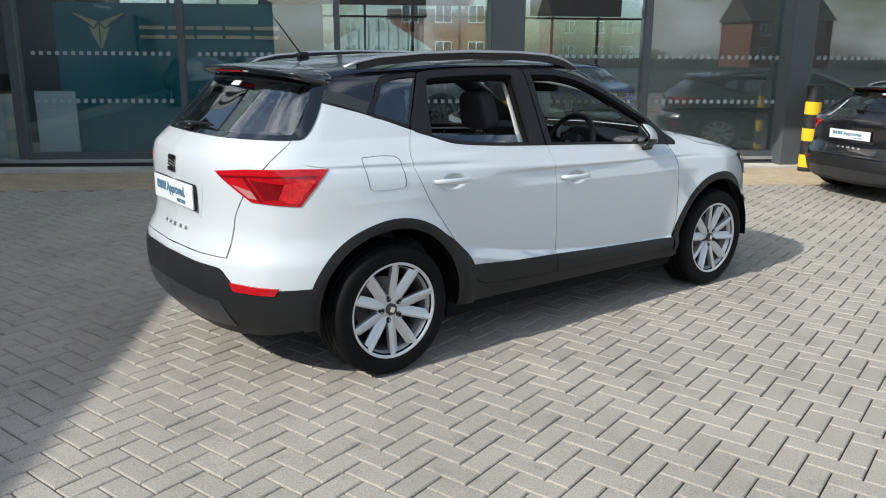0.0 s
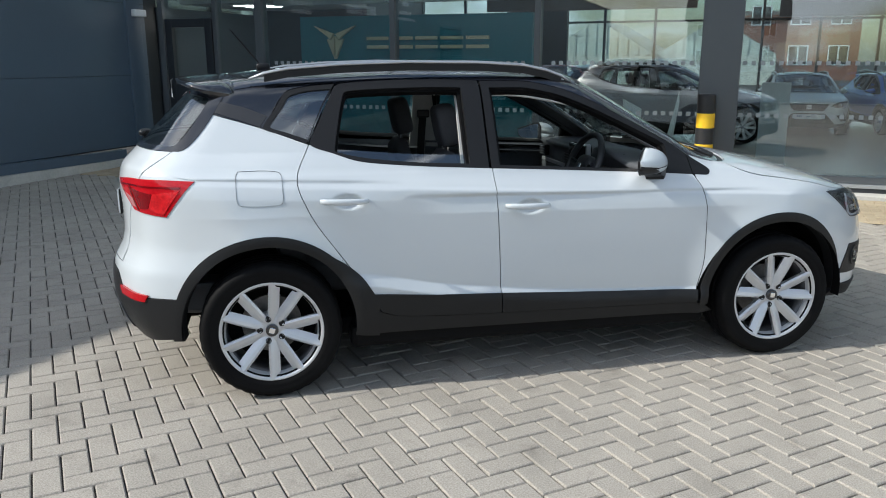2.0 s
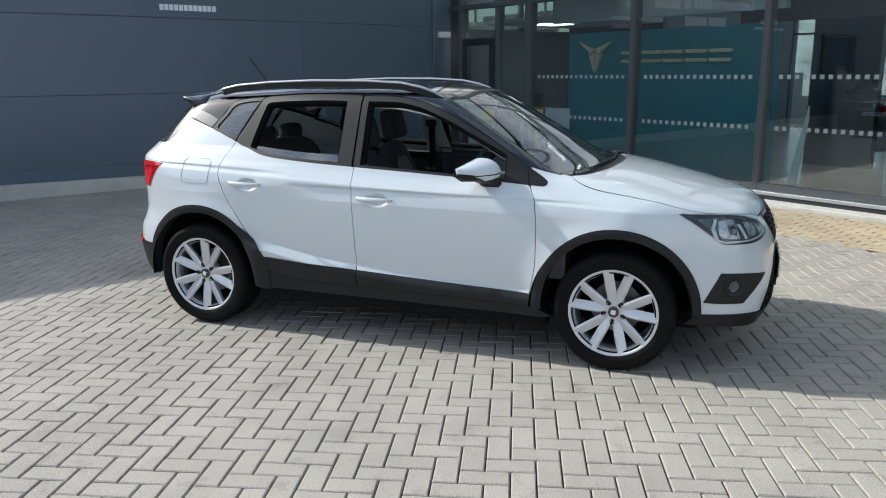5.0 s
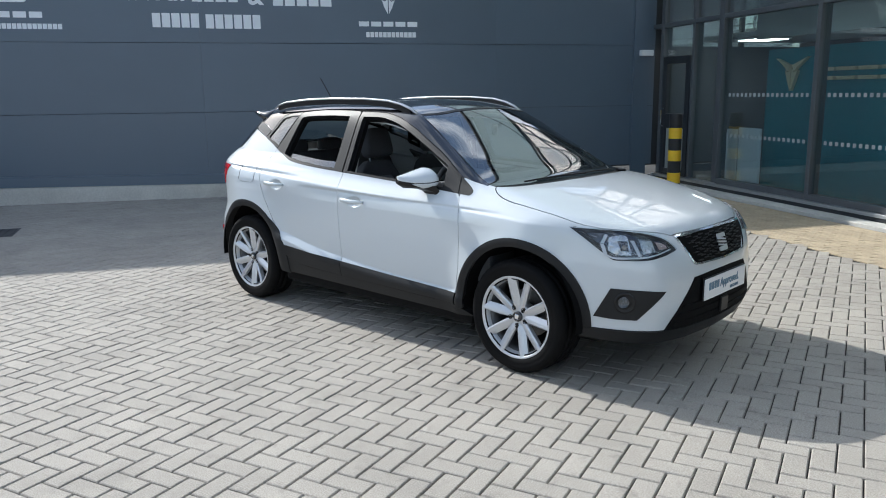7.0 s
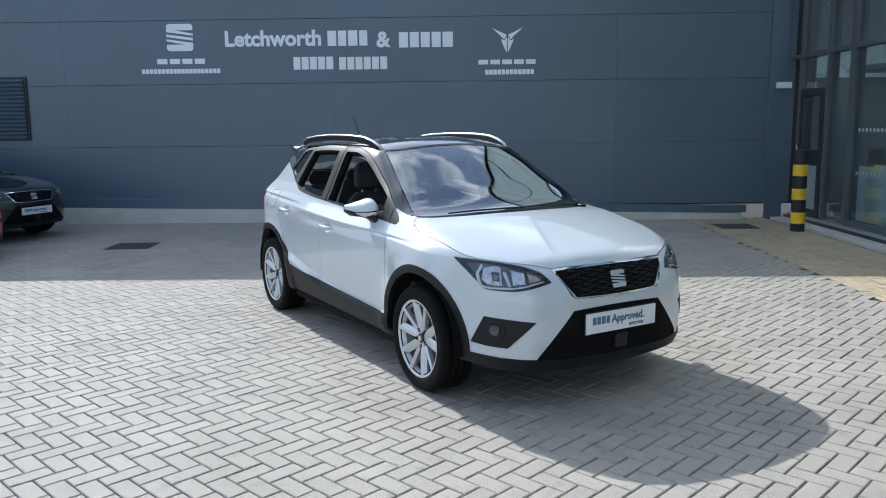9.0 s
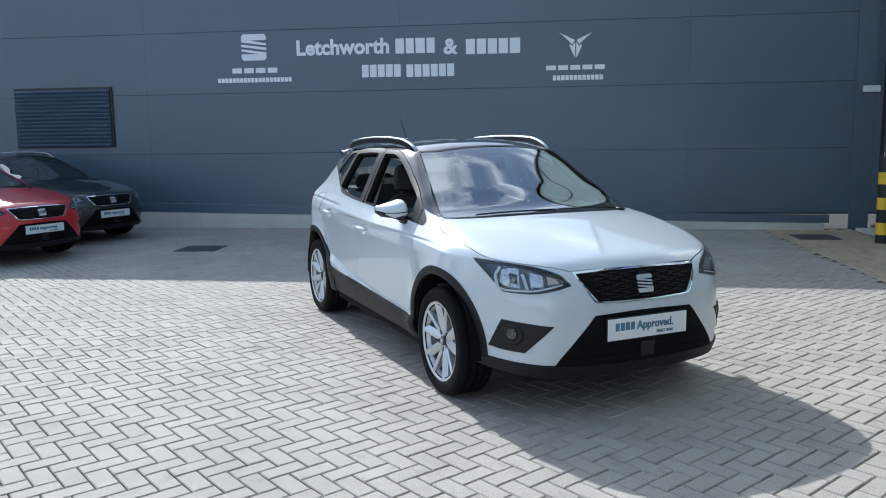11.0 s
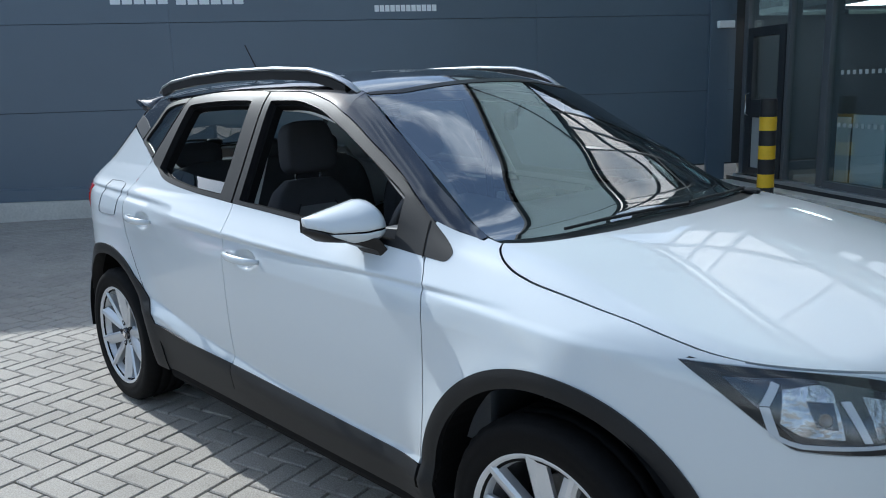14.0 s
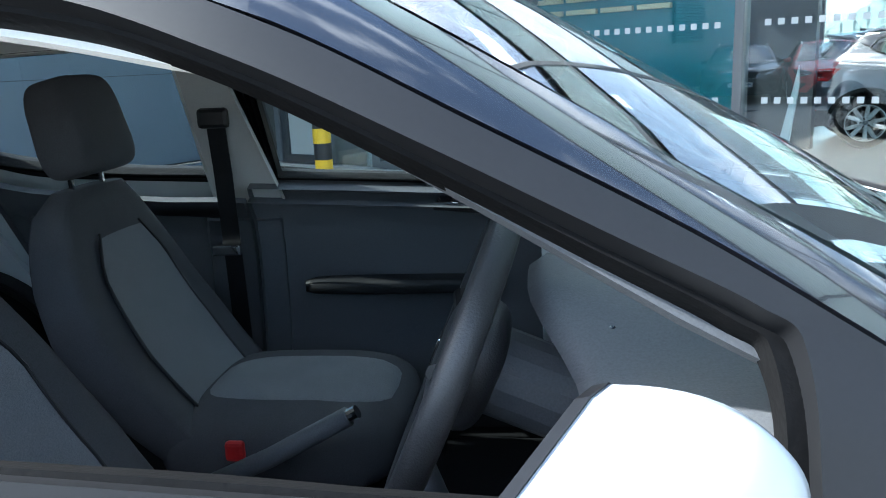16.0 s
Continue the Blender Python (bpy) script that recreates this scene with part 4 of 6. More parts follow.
    # handles
    for door, x0, x1, z in ((fd, -0.187, 0.033, 0.858), (rd, -1.045, -0.826, 0.912)):
        y = [float(onto("S", np.array([[x, z]]))[0][1]) for x in (x0 + 0.004, x0 + 0.004, x1 - 0.004)]
        y[1] = (y[0] + y[2]) / 2
        rings = []
        for i in range(15):
            u = i / 14
            x = x0 + (x1 - x0) * u
            yy = np.interp(u, [0, 0.5, 1], y) - 0.006 - 0.034 * math.sin(math.pi * u) ** 0.5
            hz = 0.0145 * (0.55 + 0.45 * math.sin(math.pi * min(1, max(0.0, u))) ** 0.4)
            hy = 0.010
            rings.append([(x, (yy + hy * math.cos(t)) * f, z + 0.006 * (0.5 - u) + hz * math.sin(t)) for t in (2 * math.pi * k / 12 for k in range(12))])
        part("door_handle", loft(rings), paint, door, "body-coloured pull handle", smooth=True)
    # door mirror: a wedge-shaped cap, highest along its rear rim and falling forwards
    def housing(u, t, grow=0.0):
        """Point of the mirror shell at u from root to tip, t degrees from the top of the rear rim (90) round the front to its foot (-90)."""
        xr = 0.548 - 0.106 * u
        xf = np.interp(u, [0, 0.08, 0.2, 0.4, 0.6, 0.8, 0.92, 1], [0.622, 0.648, 0.654, 0.638, 0.604, 0.560, 0.522, 0.470])
        zt = np.interp(u, [0, 0.06, 0.14, 0.25, 1], [1.070, 1.095, 1.107, 1.106, 1.058])
        zb = np.interp(u, [0, 0.12, 0.4, 0.8, 1], [1.000, 0.985, 0.981, 0.988, 1.014])
        zm = zb + 0.42 * (zt - zb)
        c, w = math.cos(radians(t)), math.sin(radians(t))
        reach = c ** 0.85 if t > 0 else c ** 0.6
        z = zm + (zt - zm) * w ** 1.1 if t > 0 else zm - (zm - zb) * abs(w) ** 0.8
        return (xr + (xf - xr) * max(reach, 0.0) * (1 + grow), (-0.772 - 0.165 * u - grow * 0.05 * u) * f, z + grow * (z - 1.04))

    us = [0, 0.04, 0.08, 0.14, 0.2, 0.25, 0.33, 0.42, 0.5, 0.6, 0.7, 0.8, 0.88, 0.94, 0.98, 1.0]

    def shell_strip(u_list, t0, t1, steps, grow=0.0):
        """A strip of the shell between two angles, each a number or a function of u, closed towards the inside."""
        rings = []
        for u in u_list:
            a, b = (t(u) if callable(t) else t for t in (t0, t1))
            rings.append([housing(u, a + (b - a) * k / steps, grow) for k in range(steps + 1)] + [(0.553 - 0.106 * u, (-0.772 - 0.165 * u) * f, 1.035)])
        return loft(rings)

    split = lambda u: float(np.interp(u, [0.40, 0.44, 0.86], [-89, -70, -9]))
    mirror = part("door_mirror", shell_strip(us, 90, -2, 14), paint, fd, "white wedge-shaped door mirror with a black underside", smooth=True)
    part("mirror_root", shell_strip([u for u in us if u < 0.87], -8, split, 8), paint, mirror, smooth=True)
    part("mirror_base", shell_strip([u for u in us if u > 0.40], split, -90, 8, 0.004), TRIM, mirror, "black mirror underside", smooth=True)
    part("mirror_seam", shell_strip(us[1:], 0, -10, 2, -0.02), DARK, mirror)
    part("mirror_bezel", loft([[(housing(u, 90)[0] - 0.008, housing(u, 90)[1], housing(u, 90)[2] - 0.001), (housing(u, 90)[0] + 0.002, housing(u, 90)[1], housing(u, 90)[2] + 0.0015), (housing(u, -90)[0] + 0.002, housing(u, -90)[1], housing(u, -90)[2] - 0.0015), (housing(u, -90)[0] - 0.008, housing(u, -90)[1], housing(u, -90)[2] + 0.001)] for u in us]), TRIM, mirror)
    part("mirror_glass", loft([[(housing(u, 90)[0] - 0.0125, housing(u, 90)[1], housing(u, 90)[2] - 0.012), (housing(u, 90)[0] - 0.0085, housing(u, 90)[1], housing(u, 90)[2] - 0.010), (housing(u, -90)[0] - 0.0085, housing(u, -90)[1], housing(u, -90)[2] + 0.010), (housing(u, -90)[0] - 0.0125, housing(u, -90)[1], housing(u, -90)[2] + 0.012)] for u in us[2:-2]]), MIRROR, mirror)
    part("mirror_stalk", loft([[(0.615 + 0.044 * c - 0.004, -0.764 * f, 0.934 + 0.020 * w) for c, w in ((1, 0.9), (0.4, 1), (-1, 0.5), (-1, -0.8), (-0.6, -1), (0.8, -0.9))],
                               [(0.612 + 0.046 * c, -0.788 * f, 0.944 + 0.024 * w) for c, w in ((1, 0.9), (0.4, 1), (-1, 0.7), (-1, -0.8), (-0.6, -1), (0.8, -0.9))],
                               [(0.590 + 0.055 * c, -0.812 * f, 0.984 + 0.020 * w) for c, w in ((1, 0.9), (0.4, 1), (-1, 0.9), (-1, -0.8), (-0.6, -1), (0.8, -0.9))],
                               [(0.560 + 0.050 * c, -0.845 * f, 0.992 + 0.012 * w) for c, w in ((1, 0.9), (0.4, 1), (-1, 0.9), (-1, -0.8), (-0.6, -1), (0.8, -0.9))]]), TRIM, mirror)
    # roof rail
    pts = [(-1.33, -0.520, 1.440), (-1.26, -0.535, 1.465), (-1.15, -0.545, 1.486), (-0.9, -0.552, 1.505), (-0.6, -0.556, 1.514), (-0.25, -0.556, 1.511), (-0.02, -0.553, 1.498), (0.10, -0.548, 1.474), (0.18, -0.543, 1.446), (0.235, -0.538, 1.416)]
    rail = part("roof_rail", loft([[(x, y * f + 0.014 * math.cos(t), z + (0.009 if 0 < i < 9 else 0.006) * math.sin(t)) for t in (2 * math.pi * k / 12 for k in range(12))] for i, (x, y, z) in enumerate(pts)]), RAIL, car, "satin silver roof rail", smooth=True)
    low = [(x, y, z) for x, y, z in pts[1:9]]
    part("rail_foot", loft([[(x, y * f + 0.013 * c, z - 0.020 + 0.012 * s) for c, s in ((1, 1), (-1, 1), (-1, -1.6), (1, -1.6))] for x, y, z in low]), TRIM, rail)
    # shut-line of the fuel flap, on the driver's side
    if not mir:
        o = [(-1.395, 1.045), (-1.30, 1.047), (-1.222, 1.040), (-1.205, 1.02), (-1.203, 0.93), (-1.215, 0.905), (-1.30, 0.900), (-1.385, 0.905), (-1.402, 0.925), (-1.405, 1.02), (-1.395, 1.045)]
        ring("fuel_flap_gap", "S", o, shrink(o, 0.009), TRIM, quarter, m=2, lift=0.002, depth=0.002, per=8)
    # plate behind the rear side window
    panel("pillar_trim", "S", [(-1.500, 1.296), (-1.38, 1.259), (-1.290, 1.229)], [(-1.468, 1.340), (-1.36, 1.315), (-1.255, 1.276)], mat=SATIN, parent=quarter, label="satin grey trim plate", n=14, m=5, lift=0.003, depth=0.006, **d)
    # inner linings
    panel("door_card", "S", [(-0.27, 0.40), (0.3, 0.40), (0.84, 0.38)], [(-0.26, 1.012), (0.25, 0.988), (0.83, 0.960)], mat=SOFT, parent=fd, n=20, m=12, lift=-0.085, depth=0.02, **d)
    panel("door_card", "S", [(-0.80, 0.45), (-0.5, 0.42), (-0.28, 0.42)], [(-1.04, 1.12), (-0.80, 1.055), (-0.55, 1.03), (-0.27, 1.012)], mat=SOFT, parent=rd, n=16, m=12, lift=-0.085, depth=0.02, **d)
    panel("door_top", "S", [(-0.26, 1.0), (0.25, 0.976), (0.80, 0.955)], [(-0.26, 1.034), (0.25, 1.008), (0.70, 0.990)], mat=SOFT, parent=fd, n=20, m=4, lift=-0.03, depth=0.055, **d)
    panel("centre_pillar", "S", [(-0.42, 0.45), (-0.33, 0.45), (-0.20, 0.45)], [(-0.40, 0.96), (-0.30, 0.96), (-0.19, 0.96)], mat=SOFT, parent=car, n=6, m=20, lift=-0.075, depth=0.02, **d)
    panel("centre_pillar_trim", "S", [(-0.365, 0.955), (-0.165, 0.955)], [(-0.365, 1.41), (-0.262, 1.405)], mat=LIGHT_TRIM, parent=car, n=8, m=12, lift=-0.058, depth=0.016, **d)
    panel("windscreen_pillar_trim", "S", [(0.10, 1.375), (0.25, 1.318), (0.56, 1.16), (0.86, 0.99)], [(0.10, 1.415), (0.30, 1.38), (0.64, 1.215), (0.95, 1.02)], mat=SOFT, parent=car, n=24, m=4, lift=-0.045, depth=0.012, **d)
    panel("roof_edge_trim", "S", [(-1.3, 1.30), (-1.0, 1.37), (-0.6, 1.395), (-0.1, 1.385), (0.22, 1.33)], [(-1.3, 1.42), (-1.0, 1.445), (-0.6, 1.455), (-0.1, 1.45), (0.25, 1.40)], mat=LINING, parent=car, n=30, m=4, lift=-0.05, depth=0.01, **d)
    part("armrest", pad(0.14, -0.715 * f, 0.735, 0.27, 0.040, 0.020, 5.0, 8, 18), CLAD, fd, smooth=True)
    part("inner_handle", loft([[(0.22, -0.728 * f, 0.935), (0.24, -0.728 * f, 0.965), (0.245, -0.722 * f, 0.955), (0.225, -0.722 * f, 0.93)], [(0.37, -0.728 * f, 0.915), (0.37, -0.728 * f, 0.925), (0.37, -0.722 * f, 0.925), (0.37, -0.722 * f, 0.915)]]), CHROME, fd)
    return fd, rd, quarter


def mirrored(line):
    return [(-a, b) for a, b in line[::-1]]


def on_skin(view, a, b, lift=0.0):
    """Place and outward direction of one point of the skin."""
    p = onto(view, np.array([[a, b]], float))
    n = outward(p)
    return Vector(p[0] + n[0] * lift), Vector(n[0])


def stuck(bm, view, a, b, lift=0.0, spin=0.0):
    """Turn a flat piece made in the xy plane so that it lies on the skin, upright."""
    p, n = on_skin(view, a, b, lift)
    up = Vector((0, 0, 1)) - n * n.z
    up.normalize()
    side = up.cross(n)
    m = Matrix((side, up, n)).transposed().to_4x4()
    m.translation = p
    bmesh.ops.transform(bm, matrix=m @ Matrix.Rotation(radians(spin), 4, "Z"), verts=bm.verts[:])
    return bm


def mark(size):
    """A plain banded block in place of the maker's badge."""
    bm = bmesh.new()
    for outline in ([(-0.5, 0.20), (0.5, 0.06), (0.5, 0.14), (-0.16, 0.26), (0.5, 0.26), (0.5, 0.42), (0.42, 0.5), (-0.42, 0.5), (-0.5, 0.42)],
                    [(-0.5, 0.12), (0.5, -0.02), (0.5, -0.12), (-0.5, 0.02)],
                    [(-0.5, -0.06), (0.5, -0.20), (0.5, -0.42), (0.42, -0.5), (-0.42, -0.5), (-0.5, -0.42), (-0.5, -0.26), (0.16, -0.26), (-0.5, -0.14)]):
        join(bm, prism([(a * size, b * size) for a, b in outline], 0.006, "xy", 0))
    return bm


def number_plate(car, x, y, z, back):
    """A white dealer plate: a bar for the brand, then the words."""
    p = part("number_plate", box(-0.26, 0.26, -0.0575, 0.0575, -0.004, 0.004, 0.002), PLATE, car, "white dealer show plate with blue lettering")
    m = pose(x, y, z, 90, 0, 90 if not back else -90)
    b, _ = bars([0.025] * 4, 0.042, 0.008)
    bmesh.ops.translate(b, vec=(-0.215, -0.008, 0.005), verts=b.verts[:])
    part("plate_bar", b, INK, p)
    b, w = lettering("Approved.", 0.062, 0.002)
    bmesh.ops.scale(b, vec=(0.245 / w, 1, 1), verts=b.verts[:])
    bmesh.ops.translate(b, vec=(-0.075, -0.008, 0.005), verts=b.verts[:])
    part("plate_lettering", b, INK, p)
    b, w = lettering("EXPECT MORE", 0.022, 0.002)
    bmesh.ops.scale(b, vec=(0.11 / w, 1, 1), verts=b.verts[:])
    bmesh.ops.translate(b, vec=(0.055, -0.042, 0.005), verts=b.verts[:])
    part("plate_lettering", b, INK, p)
    p.matrix_basis = m
    part("plate_edge", box(-0.265, 0.265, -0.062, 0.062, -0.012, -0.0045, 0.002), TRIM, p)
    return p


def nose_and_tail(car, paint, roof_paint):
    flip = lambda line: [(x, -y) for x, y in line]
    edge = BONNET_EDGE
    back_edge = [(1.014, -0.686), (1.070, -0.625), (1.112, -0.54), (1.172, -0.31), (1.196, 0), (1.172, 0.31), (1.112, 0.54), (1.070, 0.625), (1.014, 0.686)]
    bonnet = panel("bonnet", "T", back_edge, [(1.960, -0.408), (1.988, -0.2), (1.998, 0), (1.988, 0.2), (1.960, 0.408)], edge, flip(edge), mat=paint, parent=car, n=44, m=90)
    panel("roof", "T", [(-1.48, -0.527), (-1.62, -0.3), (-1.64, 0), (-1.62, 0.3), (-1.48, 0.527)], [(0.262, -0.527), (0.315, -0.4), (0.345, 0), (0.315, 0.4), (0.262, 0.527)], mat=roof_paint, parent=car, n=30, m=40)
    panel("headliner", "T", [(-1.40, -0.50), (-1.45, 0), (-1.40, 0.50)], [(0.20, -0.50), (0.27, 0), (0.20, 0.50)], mat=LINING, parent=car, n=14, m=20, lift=-0.045, depth=0.01)
    glass_low = [(0.985, -0.683), (1.030, -0.620), (1.066, -0.538), (1.122, -0.31), (1.146, 0), (1.122, 0.31), (1.066, 0.538), (1.030, 0.620), (0.985, 0.683)]
    ws = panel("windscreen", "T", [(0.272, -0.535), (0.325, -0.4), (0.355, 0), (0.325, 0.4), (0.272, 0.535)], glass_low, [(0.272, -0.535), (0.34, -0.548), (0.65, -0.617), (0.985, -0.688)], [(0.272, 0.535), (0.34, 0.548), (0.65, 0.617), (0.985, 0.688)], mat=SCREEN_GLASS, parent=car, n=34, m=26, depth=0.004)
    ws.visible_shadow = True
    panel("screen_edge", "T", [(0.262, -0.525), (0.313, -0.4), (0.343, 0), (0.313, 0.4), (0.262, 0.525)], [(0.28, -0.53), (0.337, -0.4), (0.367, 0), (0.337, 0.4), (0.28, 0.53)], mat=TRIM, parent=ws, n=30, m=2, lift=0.002, depth=0.005)
    panel("cowl", "T", glass_low, [(1.010, -0.684), (1.066, -0.623), (1.108, -0.538), (1.168, -0.31), (1.192, 0), (1.168, 0.31), (1.108, 0.538), (1.066, 0.623), (1.010, 0.684)], mat=TRIM, parent=car, n=40, m=4, lift=-0.006, depth=0.03)
    # wipers
    for pts in ([(1.060, 0.57), (1.108, 0.32), (1.128, 0.06)], [(1.140, 0.03), (1.112, -0.22), (1.073, -0.505)]):
        path = [on_skin("T", *p, 0.010)[0] for p in (pts[0], ((pts[0][0] + pts[1][0]) / 2, (pts[0][1] + pts[1][1]) / 2), pts[1], ((pts[1][0] + pts[2][0]) / 2, (pts[1][1] + pts[2][1]) / 2), pts[2])]
        part("wiper", tube(path, 0.0065, 8, 0.7), TRIM, ws)
    part("wiper_pivot", pad(*on_skin("T", 1.085, 0.57, 0.004)[0], 0.035, 0.025, 0.012), TRIM, ws, smooth=True)
    # rain sensor and inner mirror
    b = pad(0, 0, 0, 0.022, 0.120, 0.034, 4.0, 10, 20)
    bmesh.ops.transform(b, matrix=pose(0.455, -0.02, 1.300, 0, 0, 38), verts=b.verts[:])
    part("inner_mirror", b, TRIM, ws, smooth=True)
    part("mirror_arm", tube([(0.47, 0.0, 1.32), (0.50, 0.0, 1.352)], 0.012), TRIM, ws)
    # bumper
    side = [(48.5, 0.335), (50.0, 0.48), (53.6, 0.60), (64, 0.735), (54.0, 0.853)]
    crest = onto("T", np.array([p for p in edge if p[0] > 1.69][::4] + [(1.988, -0.2), (1.998, 0.0)]))
    crest = [(math.degrees(math.atan2(-q[1], q[0] - 1.0)), float(q[2]) - 0.004) for q in crest]
    crest = [(54.0, 0.853), (49.5, 0.856)] + crest
    bump = panel("front_bumper", "F", [(-48.5, 0.335), (-30, 0.318), (0, 0.31), (30, 0.318), (48.5, 0.335)], [(-a, b) for a, b in crest] + crest[-2::-1],
                 mirrored(side)[::-1], side, mat=paint, parent=car, n=90, m=30)
    lip = panel("front_lip", "F", [(-51, 0.282), (-30, 0.248), (0, 0.236), (30, 0.248), (51, 0.282)], [(-48.5, 0.333), (-30, 0.316), (0, 0.307), (30, 0.316), (48.5, 0.333)], mat=CLAD, parent=car, n=60, m=8, lift=0.010, depth=0.08)
    # lower intake
    panel("lower_intake", "F", [(-29, 0.270), (0, 0.255), (29, 0.270)], [(-16.5, 0.572), (0, 0.582), (16.5, 0.572)], [(-29, 0.270), (-27.5, 0.315), (-16.5, 0.572)], [(29, 0.270), (27.5, 0.315), (16.5, 0.572)], mat=DARK, parent=bump, label="black lower air intake", n=40, m=14, lift=0.004, depth=0.01)
    for z in (0.345, 0.385, 0.425):
        half = 26.0 - (z - 0.315) * 43
        panel("intake_slat", "F", [(-half, z - 0.009), (0, z - 0.009), (half, z - 0.009)], [(-half, z + 0.009), (0, z + 0.009), (half, z + 0.009)], mat=DARK, parent=bump, n=30, m=2, lift=0.010, depth=0.010)
    part("sensor", stuck(box(-0.045, 0.045, -0.04, 0.04, 0, 0.014, 0.004), "F", 0, 0.375, 0.006), TRIM, bump)
    # grille
    go = [(-22.6, 0.793), (0, 0.803), (22.6, 0.793), (19.3, 0.712), (15.6, 0.636), (0, 0.630), (-15.6, 0.636), (-19.3, 0.712), (-22.6, 0.793)]
    gi = [(-21.6, 0.783), (0, 0.793), (21.6, 0.783), (18.7, 0.712), (15.3, 0.645), (0, 0.639), (-15.3, 0.645), (-18.7, 0.712), (-21.6, 0.783)]
    grille = panel("grille", "F", [(-15.3, 0.643), (0, 0.637), (15.3, 0.643)], [(-21.8, 0.785), (0, 0.795), (21.8, 0.785)], mat=DARK, parent=bump, label="black honeycomb grille", n=30, m=10, lift=0.002, depth=0.004)
    ring("grille_frame", "F", go, gi, CHROME, grille, "chrome grille frame", per=12, m=4, lift=0.008, depth=0.012)
    bm = bmesh.new()
    for row in range(9):
        z = 0.657 + row * 0.0148
        half = 14.6 + (z - 0.65) / 0.135 * 5.6
        step = 3.3
        k = -int(half / step) - 1
        while k * step < half + step:
            t = k * step + (step / 2 if row % 2 else 0)
            if abs(t) < half - 1.1:
                bar = box(-0.026, 0.026, -0.0032, 0.0032, 0, 0.008, 0.0012)
                join(bm, stuck(bar, "F", t, z + 0.0035 * (1 if k % 2 else -1), 0.002))
            k += 1
    part("grille_mesh", bm, CLAD, grille)
    part("badge", stuck(mark(0.098), "F", 0, 0.716, 0.012), ALLOY, grille, "chrome maker's badge")
    for s in (1, -1):
        fl = (lambda line: line) if s == 1 else mirrored
        # headlamp
        low = [(44.6, 0.735), (41.3, 0.694), (34.4, 0.690), (29, 0.704), (23.2, 0.729)]
        high = [(53.4, 0.851), (45.8, 0.845), (34.5, 0.826), (26.3, 0.786), (23.2, 0.736)]
        back = [(44.6, 0.735), (48.6, 0.792), (53.4, 0.851)]
        ends = dict(left=fl(back), right=None) if s == 1 else dict(left=None, right=mirrored(back)[::-1])
        lamp = panel("headlamp", "F", fl(low), fl(high), mat=TRIM, parent=car, label="clear headlamp in a black housing", n=36, m=14, lift=0.002, depth=0.004, **ends)
        panel("lamp_bowl", "F", fl([(43.2, 0.742), (40.8, 0.706), (34.4, 0.702), (29, 0.715), (25.4, 0.735)]), fl([(48.6, 0.826), (42, 0.828), (34.5, 0.810), (28, 0.776), (25.4, 0.755)]), mat=LAMP_BOWL, parent=lamp, n=24, m=10, lift=0.0035, depth=0.002)
        for lo, hi in (([(43.0, 0.745), (40.6, 0.722), (37.0, 0.720)], [(42.6, 0.808), (38.6, 0.816), (37.6, 0.806)]), ([(33.9, 0.722), (30.6, 0.731)], [(34.6, 0.795), (31.0, 0.782)])):
            panel("reflector", "F", fl(lo), fl(hi), mat=LAMP_CHROME, parent=lamp, n=10, m=10, lift=0.006, depth=0.003)
        panel("reflector_shade", "F", fl([(39.6, 0.742), (37.6, 0.738)]), fl([(40.4, 0.790), (37.8, 0.786)]), mat=LAMP_BOWL, parent=lamp, n=5, m=5, lift=0.0075, depth=0.002)
        panel("indicator", "F", fl([(29.4, 0.739), (26.4, 0.742)]), fl([(30.0, 0.778), (27.2, 0.764)]), mat=INDICATOR, parent=lamp, n=6, m=6, lift=0.006, depth=0.003)
        for lo, hi in (([(44.0, 0.716), (43.0, 0.716)], [(45.0, 0.775), (44.0, 0.775)]), ([(45.0, 0.777), (44.0, 0.777)], [(43.6, 0.822), (42.8, 0.816)]), ([(43.4, 0.713), (41, 0.699), (35, 0.701), (25.5, 0.733)], [(43.2, 0.722), (41, 0.708), (35, 0.709), (25.6, 0.739)]),
                       ([(35.2, 0.714), (34.4, 0.714)], [(37.0, 0.788), (36.0, 0.788)])):
            panel("light_strip", "F", fl(lo), fl(hi), mat=LIGHT_GUIDE, parent=lamp, n=16, m=4, lift=0.0075, depth=0.003)
        part("lamp_bulb", stuck(lathe([(0.0, 0.004), (0.009, 0.004), (0.012, 0.006), (0.013, 0.003)], 20), "F", s * 38.8, 0.757, 0.0075), STEEL, lamp, smooth=True)
        cover = panel("lens", "F", fl(low), fl(high), mat=LAMP_GLASS, parent=lamp, n=36, m=14, lift=0.0115, depth=0.009, **ends)
        cover.visible_shadow = False
        # fog lamp pocket
        pocket = panel("fog_lamp", "F", fl([(46.6, 0.396), (41, 0.384), (35.4, 0.380)]), fl([(42.3, 0.548), (36, 0.540), (27.8, 0.527)]), mat=CLAD, parent=bump, label="round fog lamp in a black pocket", n=16, m=10, lift=0.004, depth=0.006)
        p, n = on_skin("F", s * 39.8, 0.462)
        b = lathe([(0.056, 0.001), (0.053, 0.006), (0.047, 0.007), (0.038, 0.001), (0.030, 0.003)], 36)
        part("fog_rim", stuck(b, "F", s * 38.6, 0.474, 0.004), TRIM, pocket, smooth=True)
        part("fog_reflector", stuck(lathe([(0.0, 0.003), (0.016, 0.004), (0.029, 0.009)], 28), "F", s * 39.0, 0.478, 0.004), LAMP_BOWL, pocket, smooth=True)
